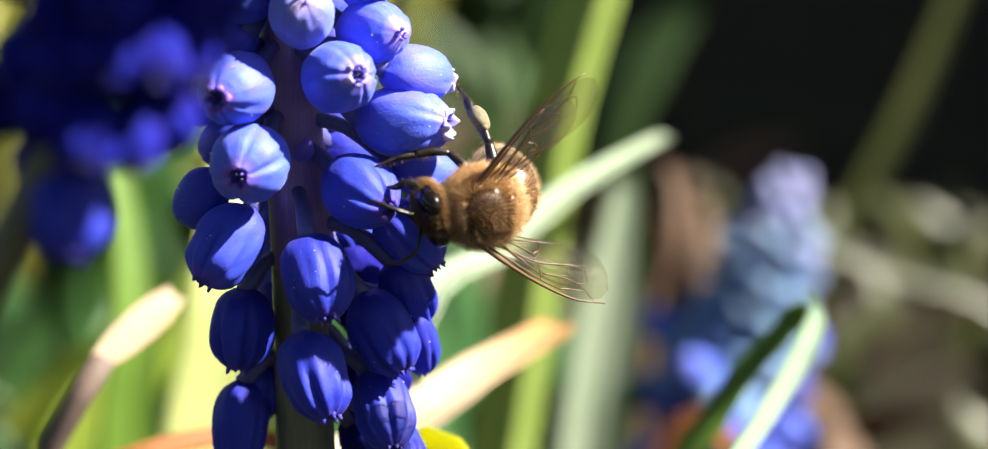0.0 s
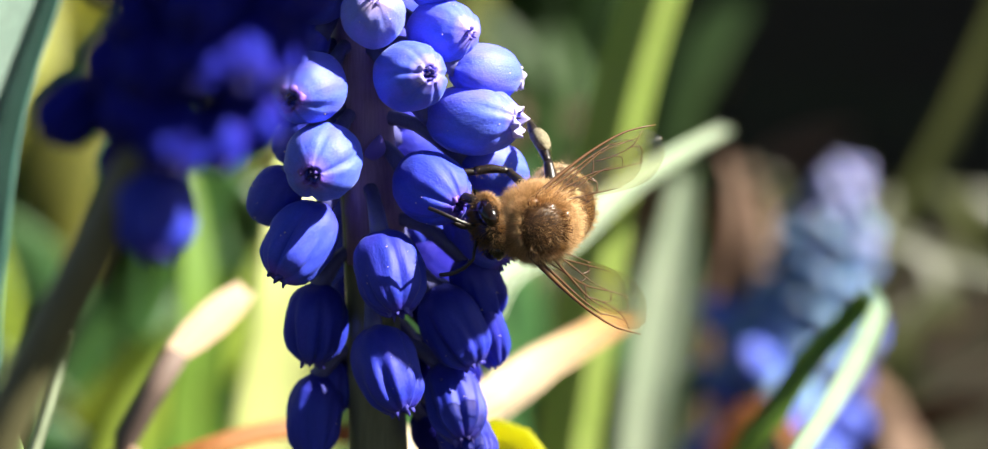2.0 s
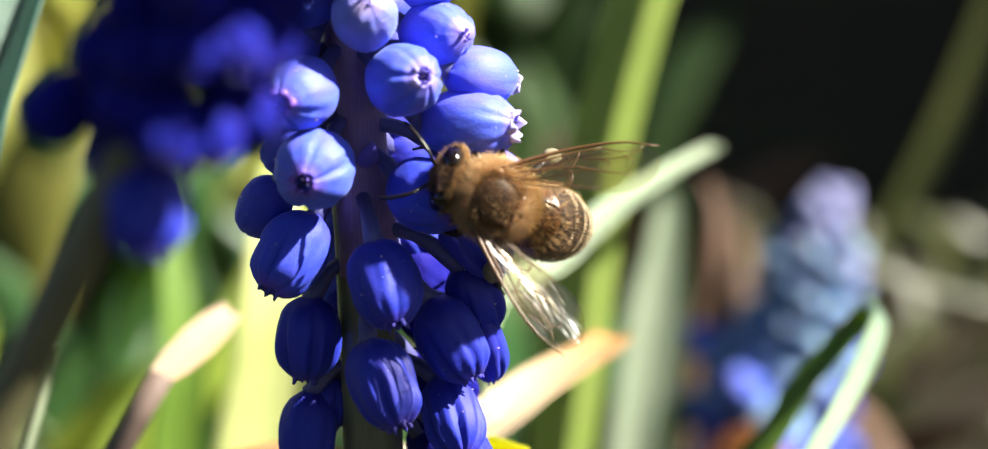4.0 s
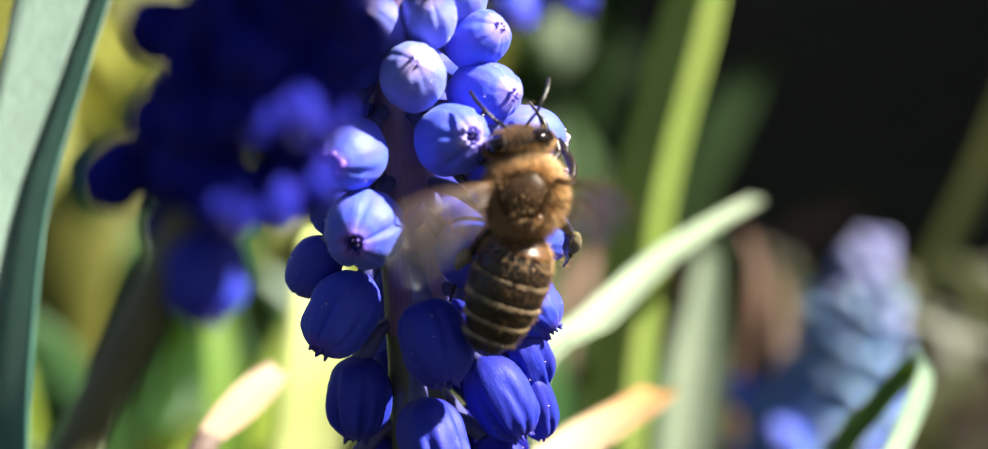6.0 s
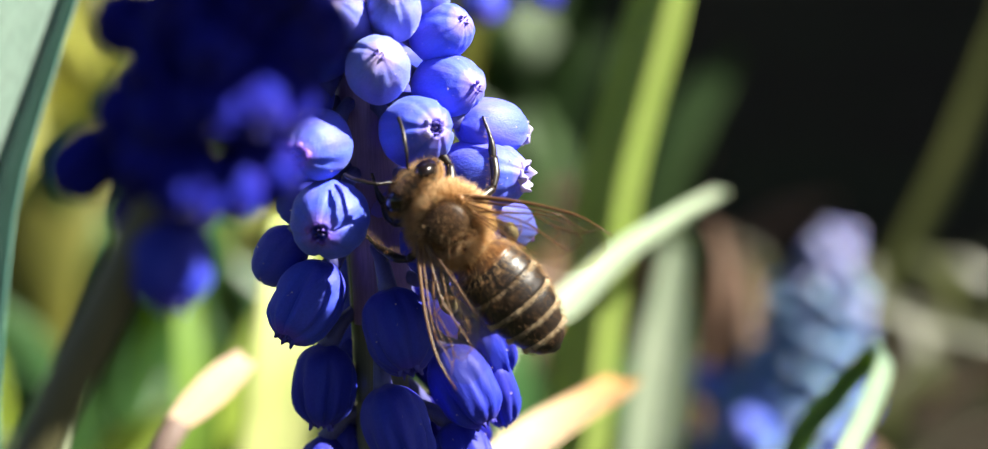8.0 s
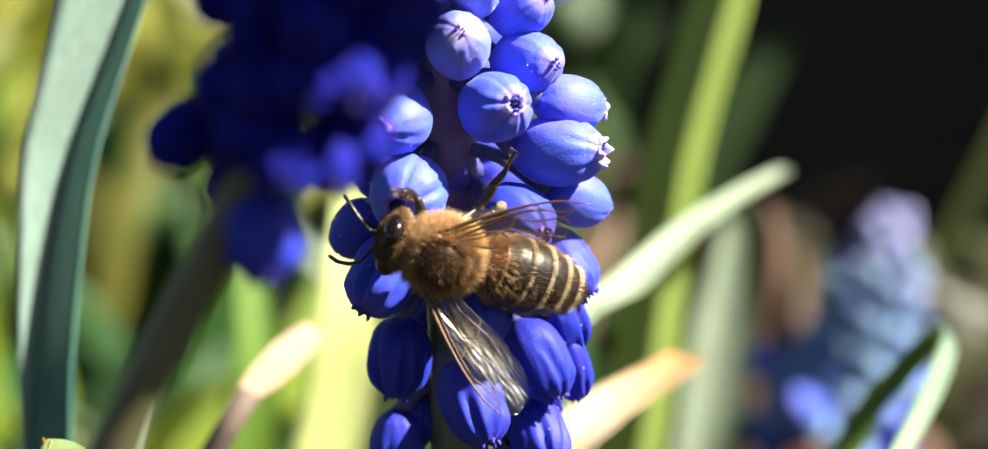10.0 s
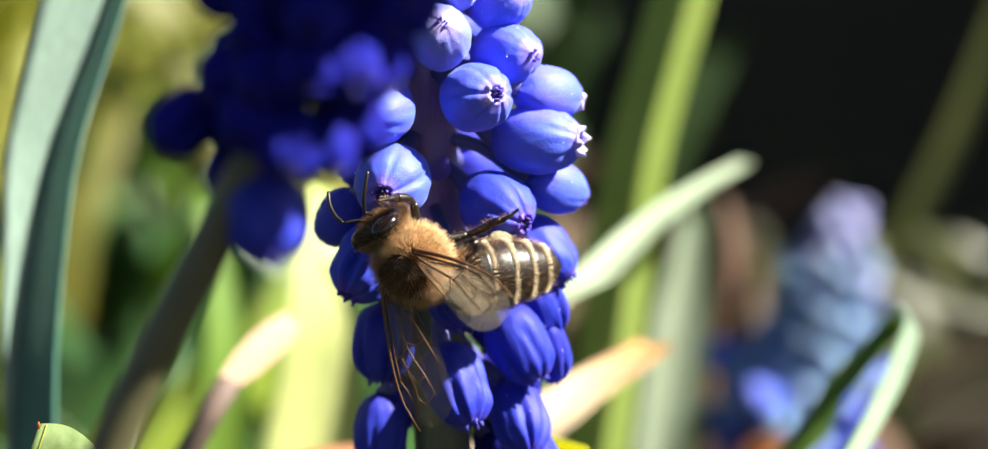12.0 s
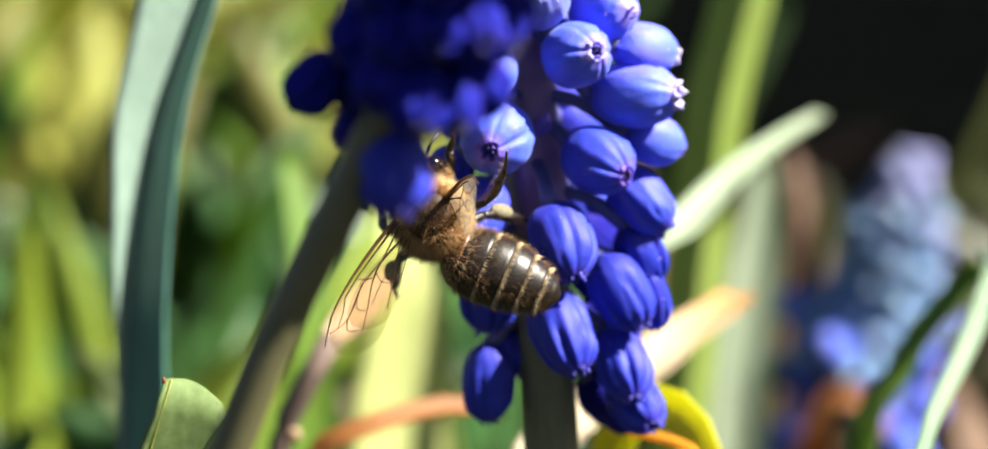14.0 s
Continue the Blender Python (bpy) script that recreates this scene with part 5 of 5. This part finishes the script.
    walk(head, [(t, pose(*neck, tip, nod, turn)) for t, tip, nod, turn in (
        (0, -12, -5, 16), (0.5, -12, -5, 12), (1.0, -12, -5, 16), (1.5, -10, -5, 10), (2.2, -10, -5, 12), (4.3, 0, 0, 8), (5, 0, 0, 8), (5.5, 0, 0, 0), (6.5, 5, 0, 10), (7.2, 5, 0, 5),
        (9.3, -8, 0, 2), (10.5, -10, 0, -4), (11, -10, 0, -12), (11.5, -12, 0, -25), (12, -12, 0, -15), (12.5, -12, 0, -8), (13, -10, 5, -5), (13.5, 0, 15, -10), (14, 0, 20, -10))])
    # wings: seconds, sweep of the left and right pair, tilt up of each, roll of each about its length
    at_rest = ((0, 27, 44, -4, 5, 30, 22), (0.5, 33, 36, -10, 8, 28, 20), (1, 40, 30, -9, 4, 27, -5), (1.5, 36, 24, -8, -7, 26, -18), (2, 36, 20, -10, -15, 27, -18), (2.2, 36, 20, -10, -15, 27, -18), (3.2, 30, 35, 12, 0, 22, -20), (4.3, 23, 31, 13, 1, 30, -36), (4.5, 23, 31, 13, 1, 30, -36), (4.6, 23, 31, 13, 1, 30, -36))
    in_flight = ((4.7, 60, 70, 20, 20, 30, -6), (5, 73, 95, 33, 40, 20, -12), (5.5, 38, 55, 33, 4, 16, -12), (6, 65, 59, 41, 59, 12, -14), (6.1, 65, 59, 41, 59, 40, -14), (6.3, 60, 60, 38, 40, 30, -14))
    walking = ((6.5, 12, 45, 26, 13, 5, -22), (7, 13, 42, 30, 11, 4, -20), (7.2, 13, 42, 30, 11, 4, -20), (8.2, 25, 28, 20, 20, 0, -15), (9.3, 35, 32, 19, 7, 24, -28), (9.5, 35, 32, 19, 7, 46, -28), (10, 36, 23, 22, 0, 46, -29))
    feeding = ((10.5, 36, 31, 23, 6, 46, -30), (11, 30, 38, 21, 1, 46, -32), (11.5, 29, 29, 24, -1, 46, -32), (12, 25, 39, 19, 24, 25, -32), (12.5, 33, 33, 17, 24, 22, -25), (13, 28, 12, 16, 10, 8, -20), (13.5, 38, 25, 6, 60, 0, 0), (14, 47, 39, -1, 76, 0, 24))
    keys = at_rest + in_flight + walking + feeding
    rows = {id(w): [] for _, a, b in wings for w in (a, b)}
    place = {id(w): w.matrix_basis.translation.copy() for _, a, b in wings for w in (a, b)}
    steps = sorted({round(t * 10) / 10 for t in np.arange(0, 14.05, 0.5)} | {k[0] for k in keys} | {round(4.6 + k / 30, 4) for k in range(48)})
    for t in steps:
        v = [float(np.interp(t, [k[0] for k in keys], [k[n] for k in keys])) for n in range(1, 7)]
        beat = 0.0
        if 4.65 < t < 6.2:
            n = round((t - 4.6) * 30) + (t > 5.25) + (t > 5.75)
            beat = (0, 72, 0, -72)[n % 4]
        for s, a, b in wings:
            sweep, tilt, roll = (v[0], v[2], v[4]) if s > 0 else (v[1], v[3], v[5])
            for w, more in ((a, 0), (b, 6)):
                turn = Euler((0, 0, -s * radians(sweep + more + beat * 0.8))).to_matrix().to_4x4() @ Euler((s * radians(roll), radians(tilt + beat * 0.5), 0)).to_matrix().to_4x4()
                rows[id(w)].append((t, Matrix.Translation(place[id(w)]) @ turn))
    for s, a, b in wings:
        for w in (a, b):
            walk(w, rows[id(w)])
    # legs: seconds and turn at the hip; the left ones are tucked under, the right ones reach for a hold
    holds = {
        ("front", 1): ((0, (-78, 0, 0)), (2.2, (-78, 0, 0)), (4.3, (-45, 0, -5)), (7.2, (-20, 0, 5)), (9.3, (-75, 0, 0)), (12, (-75, 0, -5)), (14, (-60, 0, -10))),
        ("middle", 1): ((0, (-78, 0, -38)), (2.2, (-78, 0, -35)), (4.3, (-45, 0, -20)), (7.2, (-20, 0, 0)), (9.3, (-75, 0, 40)), (12, (-75, 0, -5)), (14, (-60, 0, -5))),
        ("hind", 1): ((0, (-78, 0, -40)), (2.2, (-78, 0, -35)), (4.3, (-45, 0, 0)), (7.2, (-20, 0, 40)), (9.3, (-75, 0, 0)), (12, (-75, 0, 0)), (14, (-60, 0, -10))),
        ("front", -1): ((0, (-22, 23, 34)), (2.2, (-22, 23, 34)), (4.3, (60, 0, 5)), (7.2, (70, 0, -5)), (9.3, (145, -44, -87)), (12, (145, -44, -87)), (14, (120, -20, -60))),
        ("middle", -1): ((0, (89, -39, -22)), (2.2, (89, -39, -22)), (4.3, (60, 0, 20)), (7.2, (70, 0, 0)), (9.3, (106, -32, -143)), (12, (106, -32, -143)), (13, (136, -48, -115)), (13.5, (130, -57, -154)), (14, (164, -75, -149))),
        ("hind", -1): ((0, (44, -35, -5)), (2.2, (44, -35, -5)), (4.3, (60, 0, 0)), (7.2, (70, 0, -40)), (9.3, (82, 12, -6)), (12, (82, 12, -6)), (12.5, (29, -12, -29)), (13, (47, -36, -65)), (13.5, (48, 5, -34)), (14, (46, 2, 32))),
    }
    for (which, s), (leg, at) in legs.items():
        rnd = random.Random(which + str(s))
        keys = [(t, Euler([radians(a) for a in turn]).to_quaternion()) for t, turn in holds[which, s]]
        rows = []
        for t in (0, 0.7, 1.5, 2.2, 2.9, 3.6, 4.3, 4.8, 5.2, 5.8, 6.5, 7.2, 7.7, 8.2, 8.7, 9.3, 10, 10.7, 11.3, 12, 12.5, 13, 13.5, 14):
            k = max(i for i in range(len(keys) - 1) if keys[i][0] <= t)
            (t0, a), (t1, b) = keys[k], keys[k + 1]
            turn = a.slerp(b, (t - t0) / (t1 - t0))
            feel = pose(0, 0, 0, rnd.uniform(-4, 4), rnd.uniform(-4, 4), rnd.uniform(-4, 4))
            rows.append((t, Matrix.Translation(at) @ turn.to_matrix().to_4x4() @ feel))
        walk(leg, rows)


motions()
